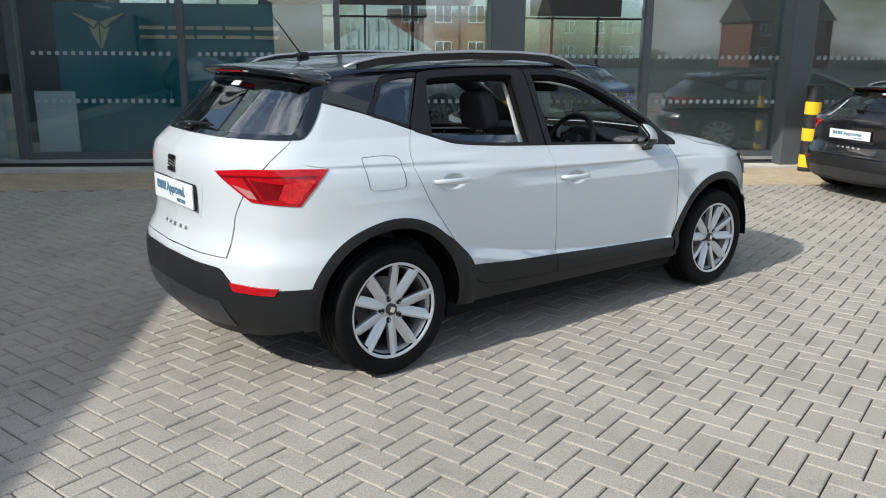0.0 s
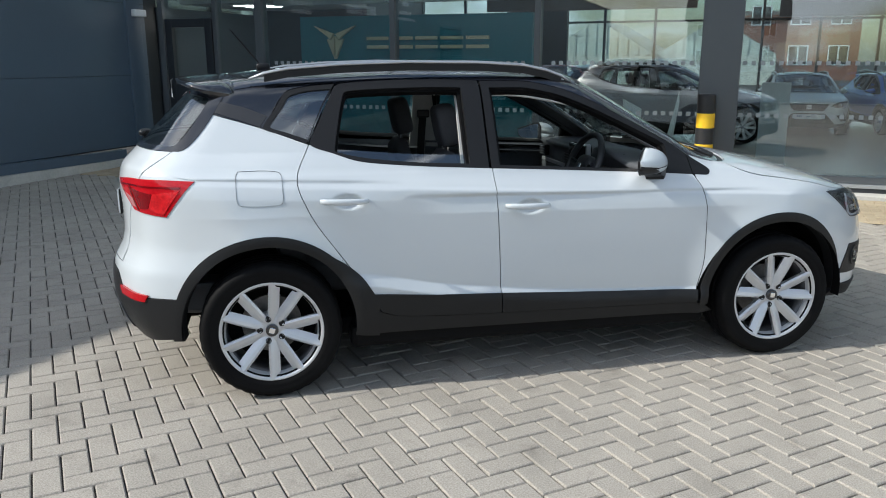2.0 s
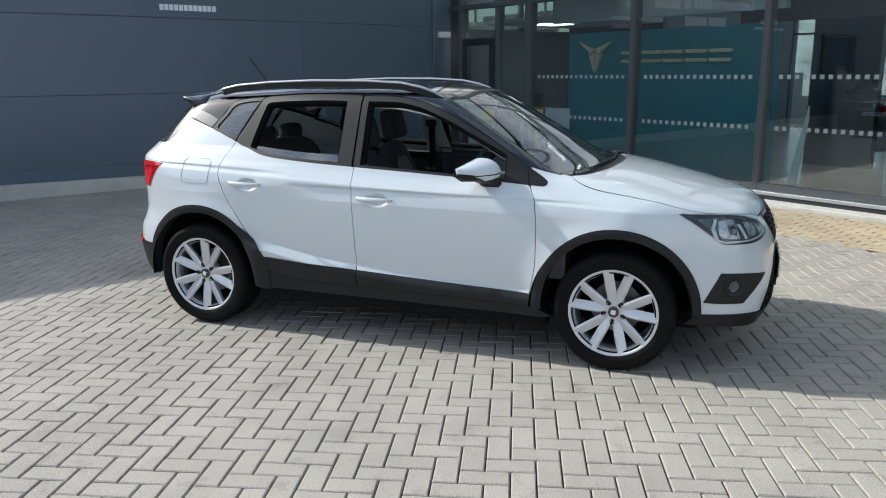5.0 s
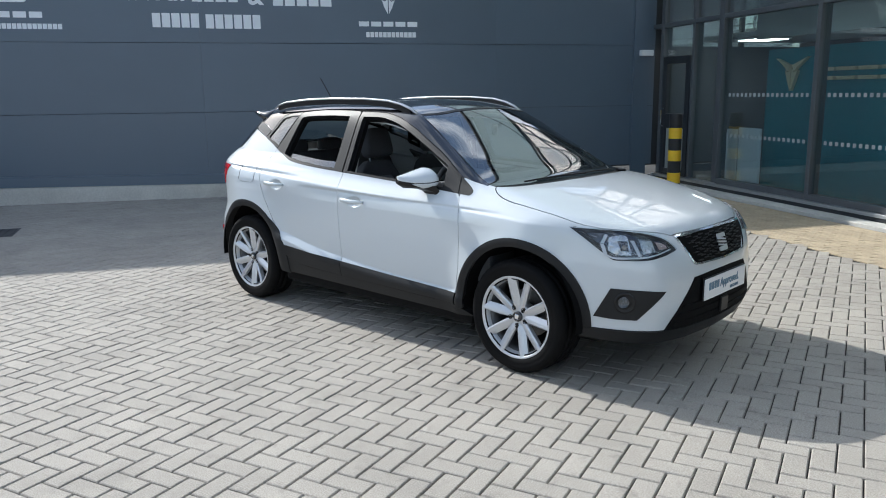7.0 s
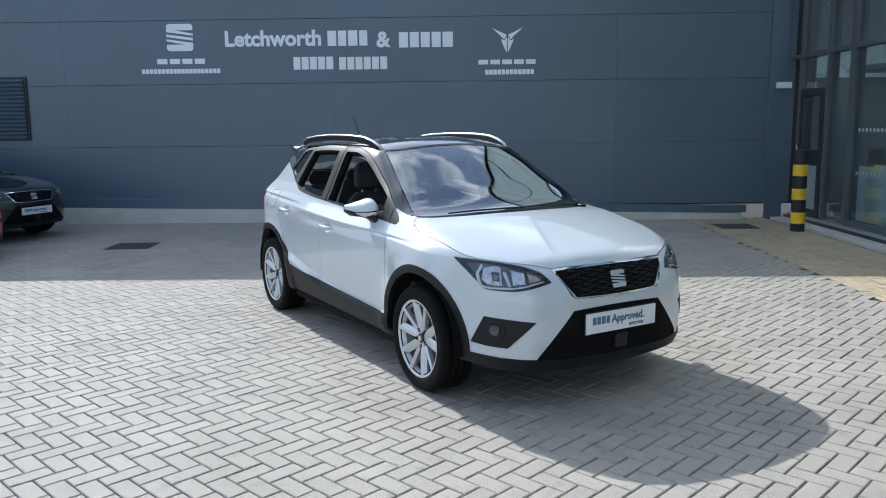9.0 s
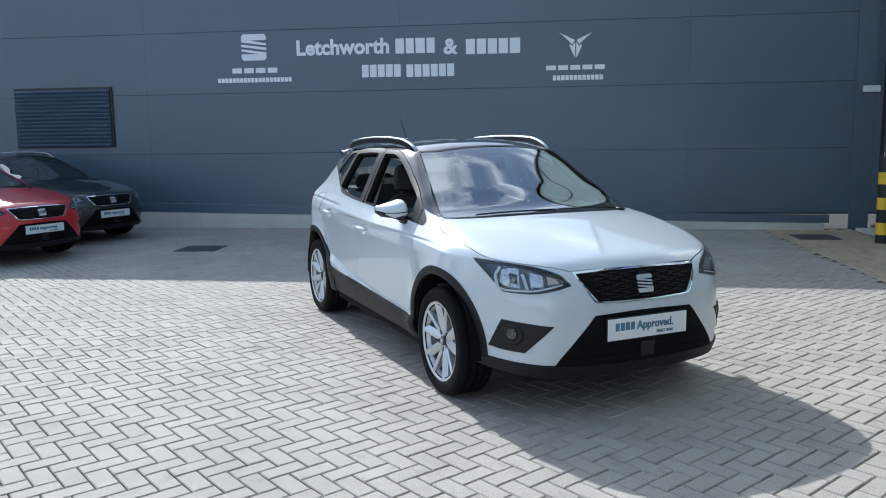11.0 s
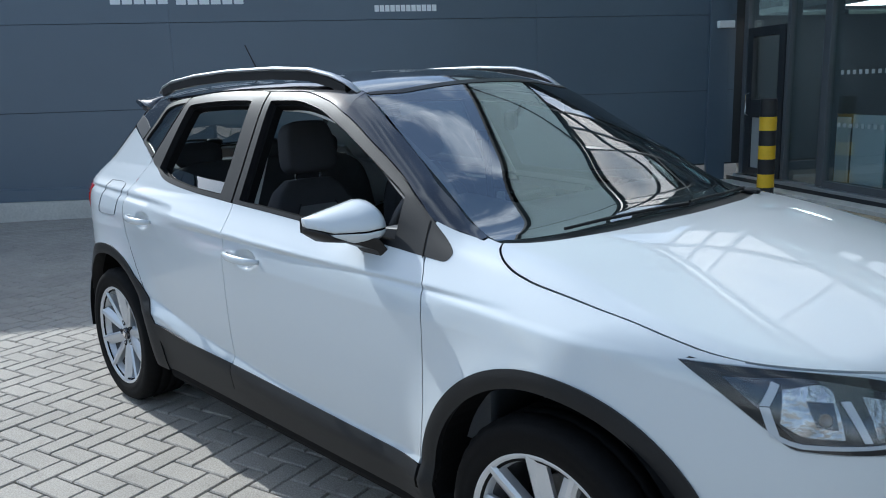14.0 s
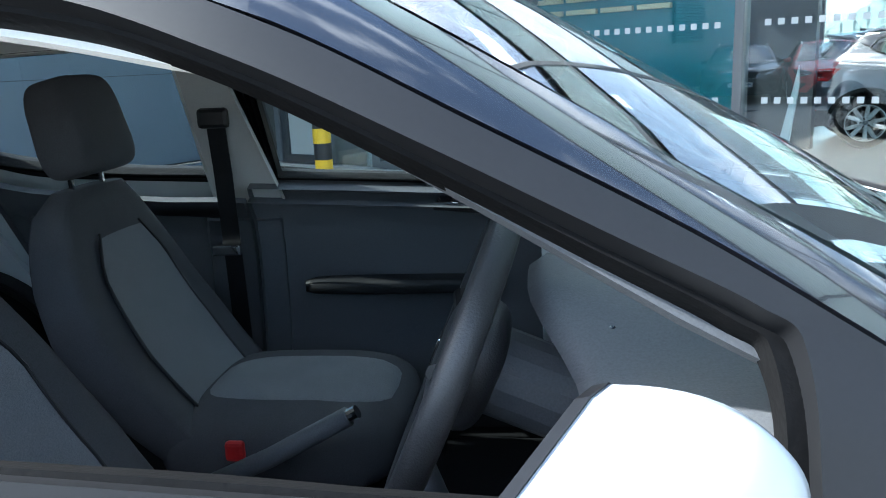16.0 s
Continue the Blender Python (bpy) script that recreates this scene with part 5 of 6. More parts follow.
        part("fog_glass", stuck(lathe([(0.0, 0.018), (0.016, 0.0155), (0.030, 0.009)], 28), "F", s * 39.0, 0.478, 0.004), LAMP_GLASS, pocket, smooth=True)
        # tail lamps
        low = [(38.6, 0.868), (45, 0.862), (51.8, 0.855)]
        high = [(26.6, 0.992), (40, 1.012), (50, 1.016), (58.9, 1.011)]
        tail = panel("tail_lamp", "B", fl(low), fl(high), mat=RED_LENS, parent=car, label="red tail lamp with clear reversing segment", n=28, m=12, lift=0.004, depth=0.02)
        panel("lamp_shade", "B", fl([(42.6, 0.880), (46.2, 0.886)]), fl([(38.5, 0.968), (48.0, 0.952)]), mat=DEEP_RED, parent=tail, n=10, m=8, lift=0.006, depth=0.003)
        panel("reversing_lamp", "B", fl([(38.2, 0.885), (41.0, 0.883)]), fl([(33.0, 0.940), (40.2, 0.912)]), mat=PINK_LENS, parent=tail, n=8, m=6, lift=0.006, depth=0.003)
        panel("lamp_divider", "B", fl([(41.2, 0.872), (42.2, 0.872)]), fl([(36.4, 0.976), (37.6, 0.976)]), mat=DEEP_RED, parent=tail, n=3, m=8, lift=0.007, depth=0.003)
        panel("lamp_facet", "B", fl([(46.4, 0.884), (51.2, 0.864)]), fl([(48.2, 0.954), (55.8, 0.972)]), mat=RED_FACET, parent=tail, n=8, m=8, lift=0.0068, depth=0.003)
        panel("lamp_line", "B", fl([(29.5, 0.968), (42, 0.978), (55.5, 0.980)]), fl([(28.5, 0.976), (42, 0.986), (56, 0.988)]), mat=DEEP_RED, parent=tail, n=16, m=2, lift=0.0065, depth=0.003)
        panel("rear_reflector", "B", fl([(34.2, 0.470), (45.2, 0.466)]), fl([(32.8, 0.507), (46.3, 0.497)]), mat=RED_LENS, parent=car, n=12, m=4, lift=0.012, depth=0.012)
        # rear corner and lower bumper
        panel("rear_corner", "B", fl([(31.4, 0.600), (42, 0.602), (61, 0.642)]), fl([(43.4, 1.03), (50, 1.03), (60, 1.012)]), fl([(31.4, 0.600), (33.4, 0.80), (43.4, 1.03)]) if s == 1 else fl([(61, 0.642), (58, 0.80), (60, 1.012)])[::-1],
              fl([(61, 0.642), (58, 0.80), (60, 1.012)]) if s == 1 else fl([(31.4, 0.600), (33.4, 0.80), (43.4, 1.03)])[::-1], mat=paint, parent=car, n=20, m=22, lift=-0.0006)
        panel("rear_shoulder", "B", fl([(43.4, 1.028), (60, 1.010)]), fl([(48.6, 1.13), (58, 1.10)]), mat=paint, parent=car, n=10, m=6, lift=-0.001)
    # tailgate
    side = [(31, 0.612), (33, 0.80), (43, 1.03), (48.3, 1.128)]
    gate = panel("tailgate", "B", [(-31, 0.612), (0, 0.612), (31, 0.612)], [(-48.3, 1.128), (0, 1.128), (48.3, 1.128)], mirrored(side)[::-1], side, mat=paint, parent=car, n=54, m=30)
    panel("rear_window", "B", [(-48, 1.134), (0, 1.134), (48, 1.134)], [(-53, 1.350), (-27, 1.388), (0, 1.396), (27, 1.388), (53, 1.350)], mat=REAR_GLASS, parent=gate, n=40, m=14, depth=0.004)
    ring("window_edge", "B", [(-50.5, 1.129), (0, 1.129), (50.5, 1.129), (57.5, 1.365), (27, 1.40), (0, 1.405), (-27, 1.40), (-57.5, 1.365), (-50.5, 1.129)],
         [(-47.5, 1.148), (0, 1.150), (47.5, 1.148), (52.5, 1.350), (25, 1.375), (0, 1.381), (-25, 1.375), (-52.5, 1.350), (-47.5, 1.148)], BLACK, gate, per=10, m=3, lift=0.0035, depth=0.006)
    panel("window_sticker", "B", [(1.5, 1.348), (9.5, 1.347)], [(1.5, 1.368), (9.5, 1.367)], mat=PLATE, parent=gate, label="white paper sticker", n=4, m=3, lift=0.0025, depth=0.001)
    part("tailgate_badge", stuck(mark(0.078), "B", 0, 0.985, 0.003), TRIM, gate, "dark maker's badge")
    for i, t in enumerate((-8.4, -4.3, 0, 4.3, 8.4)):
        part("model_letter", stuck(box(-0.015, 0.015, -0.010, 0.010, 0, 0.003, 0.001), "B", t, 0.685, 0.001), RAIL, gate)
    panel("plate_recess", "B", [(-18, 0.755), (0, 0.755), (18, 0.755)], [(-21, 0.935), (0, 0.94), (21, 0.935)], mat=paint, parent=gate, n=24, m=6, lift=0.001, depth=0.002)
    part("rear_wiper", tube([on_skin("B", *p, 0.02)[0] for p in ((-2, 1.15), (4, 1.158), (10, 1.162), (17, 1.160))], 0.009, 8, 0.6), TRIM, gate)
    part("wiper_boss", pad(*on_skin("B", -1, 1.152, 0.012)[0], 0.03, 0.05, 0.018), TRIM, gate, smooth=True)
    number_plate(car, 2.098, 0.0, 0.494, False)
    number_plate(car, -1.993, 0.0, 0.848, True)
    # spoiler: the roof drawn out into a thin lip that fades into the corners
    rings = []
    for i in range(41):
        y = -0.545 + 1.09 * i / 40
        e = abs(y) / 0.545
        tip = -1.700 + 0.30 * y * y + 0.03 * e ** 8
        zt = 1.442 - 0.085 * y * y - 0.004 * e ** 8
        root_x = -1.40
        zr = float(onto("T", np.array([[root_x, y * 0.985]]))[0][2])
        drop = 0.075 - 0.012 * e
        rings.append([(root_x, y, zr - 0.004), (root_x * 0.7 + tip * 0.3, y, zr * 0.7 + zt * 0.3 + 0.001), (root_x * 0.35 + tip * 0.65, y, zr * 0.35 + zt * 0.65 + 0.002), (tip + 0.015, y, zt + 0.001), (tip, y, zt - 0.004), (tip + 0.004, y, zt - 0.013),
                      (tip + 0.06, y, zt - 0.040), (tip + 0.115, y, zt - drop), (root_x, y, zr - 0.05)])
    part("roof_spoiler", loft(rings), roof_paint, gate, smooth=True)
    part("brake_light", box(-1.678, -1.655, -0.14, 0.14, 1.412, 1.420, 0.002), RED_LENS, gate)
    # rear bumper
    rb = panel("rear_bumper", "B", [(-55.5, 0.49), (-46, 0.486), (-36.5, 0.47), (-28.5, 0.565), (0, 0.572), (28.5, 0.565), (36.5, 0.47), (46, 0.486), (55.5, 0.49)], [(-61, 0.650), (-42, 0.609), (0, 0.608), (42, 0.609), (61, 0.650)], mat=paint, parent=car, n=90, m=10)
    panel("rear_valance", "B", [(-54.5, 0.30), (-30, 0.24), (0, 0.23), (30, 0.24), (54.5, 0.30)], [(-55.5, 0.488), (-46, 0.484), (-36.5, 0.468), (-28.5, 0.563), (0, 0.570), (28.5, 0.563), (36.5, 0.468), (46, 0.484), (55.5, 0.488)], mat=CLAD, parent=rb, n=90, m=16, lift=0.006, depth=0.04)
    panel("diffuser", "B", [(-33, 0.292), (0, 0.272), (33, 0.292)], [(-29, 0.412), (0, 0.425), (29, 0.412)], mat=SATIN, parent=rb, label="satin grey diffuser trim", n=40, m=5, lift=0.012, depth=0.012)
    # underside
    part("floor_pan", box(-1.62, 1.72, -0.70, 0.70, 0.22, 0.32, 0.04), DARK, car)
    part("underbody", box(-0.92, 0.92, -0.80, 0.80, 0.185, 0.30, 0.03), DARK, car)
    part("engine_bay", box(0.98, 1.85, -0.52, 0.52, 0.25, 0.74, 0.05), DARK, car)
    # aerial
    part("aerial", tube([(-1.27, 0, 1.485), (-1.29, 0, 1.515), (-1.42, 0, 1.675)], 0.006, 6, 0.5), TRIM, car)
    part("aerial_base", pad(-1.265, 0, 1.49, 0.035, 0.018, 0.018), TRIM, car, smooth=True)


def seat(car, y, dx=0.0):
    """Front seat with bolsters and a headrest."""
    rings = []
    for i in range(13):
        v = i / 12
        z = 0.50 + 0.57 * v
        xf = -0.145 + dx - 0.315 * v - 0.05 * math.sin(math.pi * v)
        half = np.interp(v, [0, 0.15, 0.45, 0.7, 0.9, 1], [0.20, 0.235, 0.255, 0.225, 0.17, 0.11])
        thick = np.interp(v, [0, 0.5, 0.9, 1], [0.17, 0.15, 0.11, 0.06])
        loop = []
        for k in range(28):
            t = 2 * math.pi * k / 28
            c, s = math.cos(t), math.sin(t)
            yy = half * math.copysign(abs(s) ** 0.55, s)
            xx = thick / 2 * math.copysign(abs(c) ** 0.55, c)
            if c > 0:
                xx += 0.065 * abs(yy / half) ** 3 * (1 - v * 0.7) - 0.01
            loop.append((xf - thick / 2 + xx, y + yy, z))
        rings.append(loop)
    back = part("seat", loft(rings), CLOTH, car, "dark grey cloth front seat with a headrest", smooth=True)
    # paler middle of the backrest
    bm = bmesh.new()
    grid = []
    for i in range(11):
        v = 0.10 + 0.72 * i / 10
        z = 0.50 + 0.57 * v
        xf = -0.145 + dx - 0.315 * v - 0.05 * math.sin(math.pi * v)
        half = np.interp(v, [0, 0.4, 0.7, 0.85], [0.13, 0.15, 0.135, 0.08])
        grid.append([bm.verts.new((xf + 0.004 - 0.010 + 0.05 * abs(u * 0.6) ** 3, y + half * u, z)) for u in np.linspace(-1, 1, 11)])
    for a, b in zip(grid, grid[1:]):
        for j in range(10):
            bm.faces.new((a[j], a[j + 1], b[j + 1], b[j]))
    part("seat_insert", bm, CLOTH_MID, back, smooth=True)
    for u in (-1, 1):
        line = []
        for i in range(15):
            v = 0.08 + 0.76 * i / 14
            half = np.interp(v, [0, 0.4, 0.7, 0.85], [0.13, 0.15, 0.135, 0.08])
            line.append((-0.145 + dx - 0.315 * v - 0.05 * math.sin(math.pi * v) + 0.006, y + half * u, 0.50 + 0.57 * v))
        part("seam", tube(line, 0.0032, 6), TRIM, back)
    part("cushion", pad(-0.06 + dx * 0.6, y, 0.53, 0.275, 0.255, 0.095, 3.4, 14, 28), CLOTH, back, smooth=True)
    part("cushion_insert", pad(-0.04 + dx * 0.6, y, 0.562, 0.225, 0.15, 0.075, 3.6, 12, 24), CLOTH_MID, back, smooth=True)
    head = pad(0, 0, 0, 0.055, 0.122, 0.105, 5.5, 18, 32)
    for v in head.verts:
        v.co.y *= 1.0 - 0.22 * max(0.0, v.co.z / 0.105)
    bmesh.ops.transform(head, matrix=pose(-0.485 + dx, y, 1.20, 0, -12, 0), verts=head.verts[:])
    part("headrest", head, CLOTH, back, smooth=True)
    for dy in (-0.06, 0.06):
        part("headrest_post", tube([(-0.487 + dx, y + dy, 1.03), (-0.490 + dx, y + dy, 1.12)], 0.006), CHROME, back)


def interior(car):
    seat(car, 0.36)
    seat(car, -0.36, 0.12)
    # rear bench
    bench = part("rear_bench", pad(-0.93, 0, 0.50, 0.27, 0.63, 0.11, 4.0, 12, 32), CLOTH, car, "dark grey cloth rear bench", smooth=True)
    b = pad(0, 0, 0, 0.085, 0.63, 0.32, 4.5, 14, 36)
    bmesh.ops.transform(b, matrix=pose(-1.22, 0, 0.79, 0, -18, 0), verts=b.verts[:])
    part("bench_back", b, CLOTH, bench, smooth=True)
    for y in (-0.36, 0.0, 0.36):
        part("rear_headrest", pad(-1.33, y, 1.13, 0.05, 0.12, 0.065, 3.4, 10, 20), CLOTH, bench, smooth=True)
    part("parcel_shelf", box(-1.78, -1.33, -0.56, 0.56, 1.055, 1.075, 0.008), SOFT, car)
    part("boot_lining", box(-1.80, -1.30, -0.60, 0.60, 0.35, 0.50, 0.02), SOFT, car)
    # dashboard
    rings = []
    for i in range(41):
        y = -0.735 + 1.47 * i / 40
        hood = 0.055 * math.exp(-((y + 0.36) / 0.15) ** 4)
        reach = 0.05 * math.exp(-((y + 0.36) / 0.15) ** 4)
        rings.append([(1.0, y, 0.975), (0.86, y, 1.01), (0.70, y, 1.020 + hood * 0.5), (0.552 - reach, y, 1.012 + hood), (0.530 - reach, y, 0.997 + hood), (0.550, y, 0.98 + hood * 0.3), (0.565, y, 0.90), (0.535, y, 0.86), (0.540, y, 0.80), (0.60, y, 0.62), (0.68, y, 0.45), (1.0, y, 0.45)])
    dash = part("dashboard", loft(rings), SOFT, car, "black moulded dashboard", smooth=False)
    for p in dash.data.polygons:
        p.use_smooth = len(p.vertices) == 4
    part("dash_strip", box(0.532, 0.544, -0.10, 0.70, 0.868, 0.893, 0.004), ALLOY, dash)
    part("touch_screen", box(0.500, 0.545, -0.13, 0.13, 0.900, 1.045, 0.010), BLACK, dash, "glossy black touch screen")
    part("screen_trim", box(0.497, 0.525, -0.155, -0.132, 0.890, 1.055, 0.006), ALLOY, dash)
    for y in (-0.66, 0.20, 0.66):
        v = part("air_vent", box(0.520, 0.555, y - 0.055, y + 0.055, 0.905, 0.975, 0.010), TRIM, dash)
        for k in range(4):
            part("vent_slat", box(0.515, 0.525, y - 0.048, y + 0.048, 0.914 + 0.016 * k, 0.918 + 0.016 * k), SOFT, v)
    part("instruments", box(0.560, 0.570, -0.50, -0.22, 0.94, 1.04, 0.004), BLACK, dash)
    # steering wheel
    bm = bmesh.new()
    rings = [[((0.187 + 0.0165 * math.cos(b)) * math.cos(a), (0.187 + 0.0165 * math.cos(b)) * math.sin(a) * (0.94 if math.sin(a) < -0.7 else 1), 0.0185 * math.sin(b)) for b in (2 * math.pi * k / 12 for k in range(12))] for a in (2 * math.pi * i / 56 for i in range(57))]
    join(bm, loft(rings, False))
    at = pose(0.388, -0.36, 0.958, 0, -90 + 23, 0) @ pose(0, 0, 0, 0, 0, -90)
    wheel = part("steering_wheel", bm, LEATHER, car, "black leather-trimmed steering wheel", smooth=True)
    wheel.matrix_basis = at
    part("wheel_boss", pad(0, 0, -0.020, 0.085, 0.075, 0.040, 3.2, 12, 24), LEATHER, wheel, smooth=True)
    part("boss_mark", box(-0.018, 0.018, -0.018, 0.018, 0.019, 0.023, 0.002), CHROME, wheel)
    for a in (180, 0, 270):
        b = box(0.06, 0.18, -0.022, 0.022, -0.018, 0.004, 0.006)
        bmesh.ops.rotate(b, matrix=Matrix.Rotation(radians(a), 3, "Z"), verts=b.verts[:])
        part("wheel_spoke", b, LEATHER if a != 270 else ALLOY, wheel)
    part("steering_column", tube([(0.42, -0.36, 0.945), (0.60, -0.36, 0.87)], 0.055, 16), SOFT, car)
    part("column_stalk", tube([(0.405, -0.36, 0.955), (0.385, -0.22, 0.99)], 0.010), TRIM, car)
    part("column_stalk", tube([(0.405, -0.36, 0.955), (0.385, -0.50, 0.99)], 0.010), TRIM, car)
    # console, gear lever, handbrake, belt buckle
    part("centre_console", box(-0.55, 0.50, -0.095, 0.095, 0.30, 0.50, 0.03), SOFT, car)
    part("gear_knob", pad(0.30, 0.0, 0.66, 0.028, 0.026, 0.04), BLACK, car, smooth=True)
    part("gear_gaiter", loft([[(0.28 + r * math.cos(t), r * math.sin(t), z) for t in (2 * math.pi * k / 14 for k in range(14))] for r, z in ((0.07, 0.49), (0.045, 0.55), (0.018, 0.63))]), SOFT, car, smooth=True)
    part("handbrake", tube([(-0.16, 0.03, 0.53), (-0.01, 0.03, 0.60), (0.145, 0.03, 0.685)], 0.019, 12), SOFT, car, smooth=True)
    part("handbrake_button", tube([(0.145, 0.03, 0.685), (0.163, 0.03, 0.695)], 0.013, 12), CHROME, car)
    part("buckle", box(-0.37, -0.30, -0.125, -0.10, 0.52, 0.62, 0.008), TRIM, car)
    part("buckle", box(-0.13, -0.09, 0.098, 0.118, 0.55, 0.592, 0.008), material("red_button", (0.5, 0.02, 0.02), 0.4), car)
    for s in (1, -1):
        belt = part("seat_belt", loft([[(x - 0.024, s * y, z), (x + 0.024, s * y, z), (x + 0.024, s * (y + 0.003), z), (x - 0.024, s * (y + 0.003), z)] for x, y, z in ((-0.295, 0.628, 1.18), (-0.30, 0.655, 1.05), (-0.31, 0.690, 0.80), (-0.31, 0.70, 0.50))]), TRIM, car)
        part("belt_guide", box(-0.335, -0.255, s * 0.62 - 0.012, s * 0.62 + 0.012, 1.165, 1.215, 0.010), TRIM, belt)
        part("belt_tongue", box(-0.36, -0.28, s * 0.672 - 0.008, s * 0.672 + 0.008, 0.83, 0.86, 0.006), CHROME, belt)


def build_car(m, paint, roof_paint, label, category="car"):
    car = root("car", m, label, category)
    for mir in (False, True):
        body_side(car, paint, roof_paint, mir)
    nose_and_tail(car, paint, roof_paint)
    interior(car)
    first = None
    for i, (x, s) in enumerate(((-AXLE, 1), (AXLE, 1), (-AXLE, -1), (AXLE, -1))):
        if first is None:
            first = part("wheel", tyre_mesh(), RUBBER, car, "black tyre on a silver alloy wheel", smooth=True)
            wheel_parts(first, 90)
            w = first
        else:
            w = first.copy()
            scene.collection.objects.link(w)
            for c in first.children:
                k = c.copy()
                k.parent = w
                scene.collection.objects.link(k)
        w.matrix_basis = pose(x, -0.762 * s, HUB_Z, 0, (20, 6, 33, 50)[i], 0 if s == 1 else 180)
    return car


car = build_car(pose(0, 0, 0, 0, 0, HEADING), WHITE, BLACK, "white compact SUV with a black roof parked on block paving")


# ---- bollards ----
def bollard(x, y, lean=0.0, sunk=0.0):
    b = root("bollard", pose(x, y, -sunk, lean, lean * 0.6, 0), "black steel bollard with three yellow bands beside the glazed front", "bollard", "bollards along the glazed front")
    part("post", lathe([(0.0, 1.192), (0.085, 1.192), (0.094, 1.188), (0.099, 1.178), (0.099, -0.01), (0.0, -0.01)], 40), BOLLARD_BLACK, b, smooth=False)
    for z in (0.118, 0.465, 0.812):
        part("band", lathe([(0.0995, z), (0.1005, z + 0.001), (0.1005, z + 0.163), (0.0995, z + 0.164)], 40), YELLOW, b, "yellow reflective band", smooth=False)
    return b


bollard(-5.53, 5.16, 0.4)
bollard(0.955, 5.22, -0.3, 0.06)
bollard(5.08, 5.06, 0.5, 0.06)

# ---- drain covers ----
for x, y, turn, w in ((-4.48, -4.30, 4, 0.29), (-6.13, 4.46, 0, 0.29)):
    dr = root("drain_cover", pose(x, y, 0.0, 0, 0, turn), "rusty dark iron drain cover let into the paving", "drain cover")
    part("frame", box(-w, w, -w, w, -0.02, 0.005, 0.003), IRON, dr)
    for i in range(7):
        part("bar", box(-w + 0.03, w - 0.03, -w + 0.05 + i * 0.078, -w + 0.085 + i * 0.078, 0.0051, 0.009, 0.001), IRON, dr)

# ---- lettering on the side wall ----
WX = WALL_X + 0.033


def on_wall(bm, y, z, name, label, category="lettering"):
    """Stand a flat piece from the xy plane on the side wall, reading along +y."""
    bmesh.ops.transform(bm, matrix=Matrix(((0, 0, 1, WX), (1, 0, 0, y), (0, 1, 0, z), (0, 0, 0, 1))), verts=bm.verts[:])
    return tagged(part(name, bm, VINYL), label, category)


def wall_bars(y, z, widths, height, gap, label):
    """A word on the wall as a row of plain bars, each a part."""
    word = root("bar_lettering", Matrix.Translation((WX, y, z)), label, "lettering")
    x = 0.0
    for w in widths:
        part("bar", box(-0.002, 0.002, x, x + w, 0, height), VINYL, word)
        x += w + gap


def stretched(bm, width, length):
    bmesh.ops.scale(bm, vec=(length / width, 1, 1), verts=bm.verts[:])
    return bm


b, w = lettering("Letchworth", 0.345, 0.004)
on_wall(stretched(b, w, 1.60), -3.70, 2.935, "wall_lettering", "pale raised lettering of the town's name on the clad wall")
wall_bars(-1.98, 2.915, [0.145, 0.135, 0.155, 0.135], 0.245, 0.03, "pale letter-sized bars of a brand word on the clad wall")
b, w = lettering("&", 0.345, 0.004)
on_wall(b, -1.17, 2.895, "wall_lettering", "pale raised ampersand on the clad wall")
wall_bars(-0.80, 2.875, [0.15, 0.15, 0.15, 0.15, 0.17], 0.245, 0.03, "pale letter-sized bars of a brand word on the clad wall")
wall_bars(-2.56, 2.54, [0.115] * 5, 0.205, 0.022, "pale digit-sized bars on the clad wall")
wall_bars(-1.80, 2.53, [0.115] * 6, 0.205, 0.022, "pale digit-sized bars on the clad wall")
# two emblems as plain shapes
b = mark(0.44)
on_wall(b, -4.44, 3.085, "wall_emblem", "pale block-shaped maker's emblem on the clad wall", "emblem")
bm = bmesh.new()
for s in (1, -1):
    join(bm, prism([(s * 0.255, 0.20), (s * 0.012, 0.085), (s * 0.055, 0.012), (s * 0.105, 0.065)], 0.004, "xy", 0))
    join(bm, prism([(s * 0.008, 0.055), (s * 0.048, -0.005), (s * 0.105, 0.02), (s * 0.06, -0.10), (s * 0.008, -0.20)], 0.004, "xy", 0))
on_wall(bm, 0.985, 2.97, "wall_emblem", "pale angular maker's emblem on the clad wall", "emblem")
for y, z, ws, h, g in ((-4.84, 2.655, [0.17] * 4, 0.085, 0.04), (-5.11, 2.50, [0.055] * 20, 0.075, 0.0115), (0.51, 2.585, [0.16] * 5, 0.075, 0.035), (0.62, 2.42, [0.056] * 12, 0.08, 0.012)):
    wall_bars(y, z, ws, h, g, "row of small pale bars under the emblem on the clad wall")

# ---- sign on the teal wall: bars and an angular emblem ----
sign = root("showroom_sign", Matrix.Translation((0, 6.235, 0)), "brushed bronze raised sign bars on the teal wall", "sign")
LET = [-3.76 + i * 0.373 for i in range(5)]
for i, x in enumerate(LET):
    part("sign_bar", box(x, x + 0.325, -0.05, 0, 1.782, 1.828, 0.006), BRONZE, sign)
    part("sign_bar", box(x, x + 0.325, -0.05, 0, 1.663, 1.709, 0.006), BRONZE, sign)
bm = bmesh.new()
for s in (1, -1):
    join(bm, prism([(s * 0.33, 0.20), (s * 0.016, 0.09), (s * 0.07, 0.012), (s * 0.13, 0.065)], 0.06, "xz", -0.06))
    join(bm, prism([(s * 0.010, 0.055), (s * 0.06, -0.005), (s * 0.13, 0.02), (s * 0.075, -0.11), (s * 0.010, -0.26)], 0.05, "xz", -0.05))
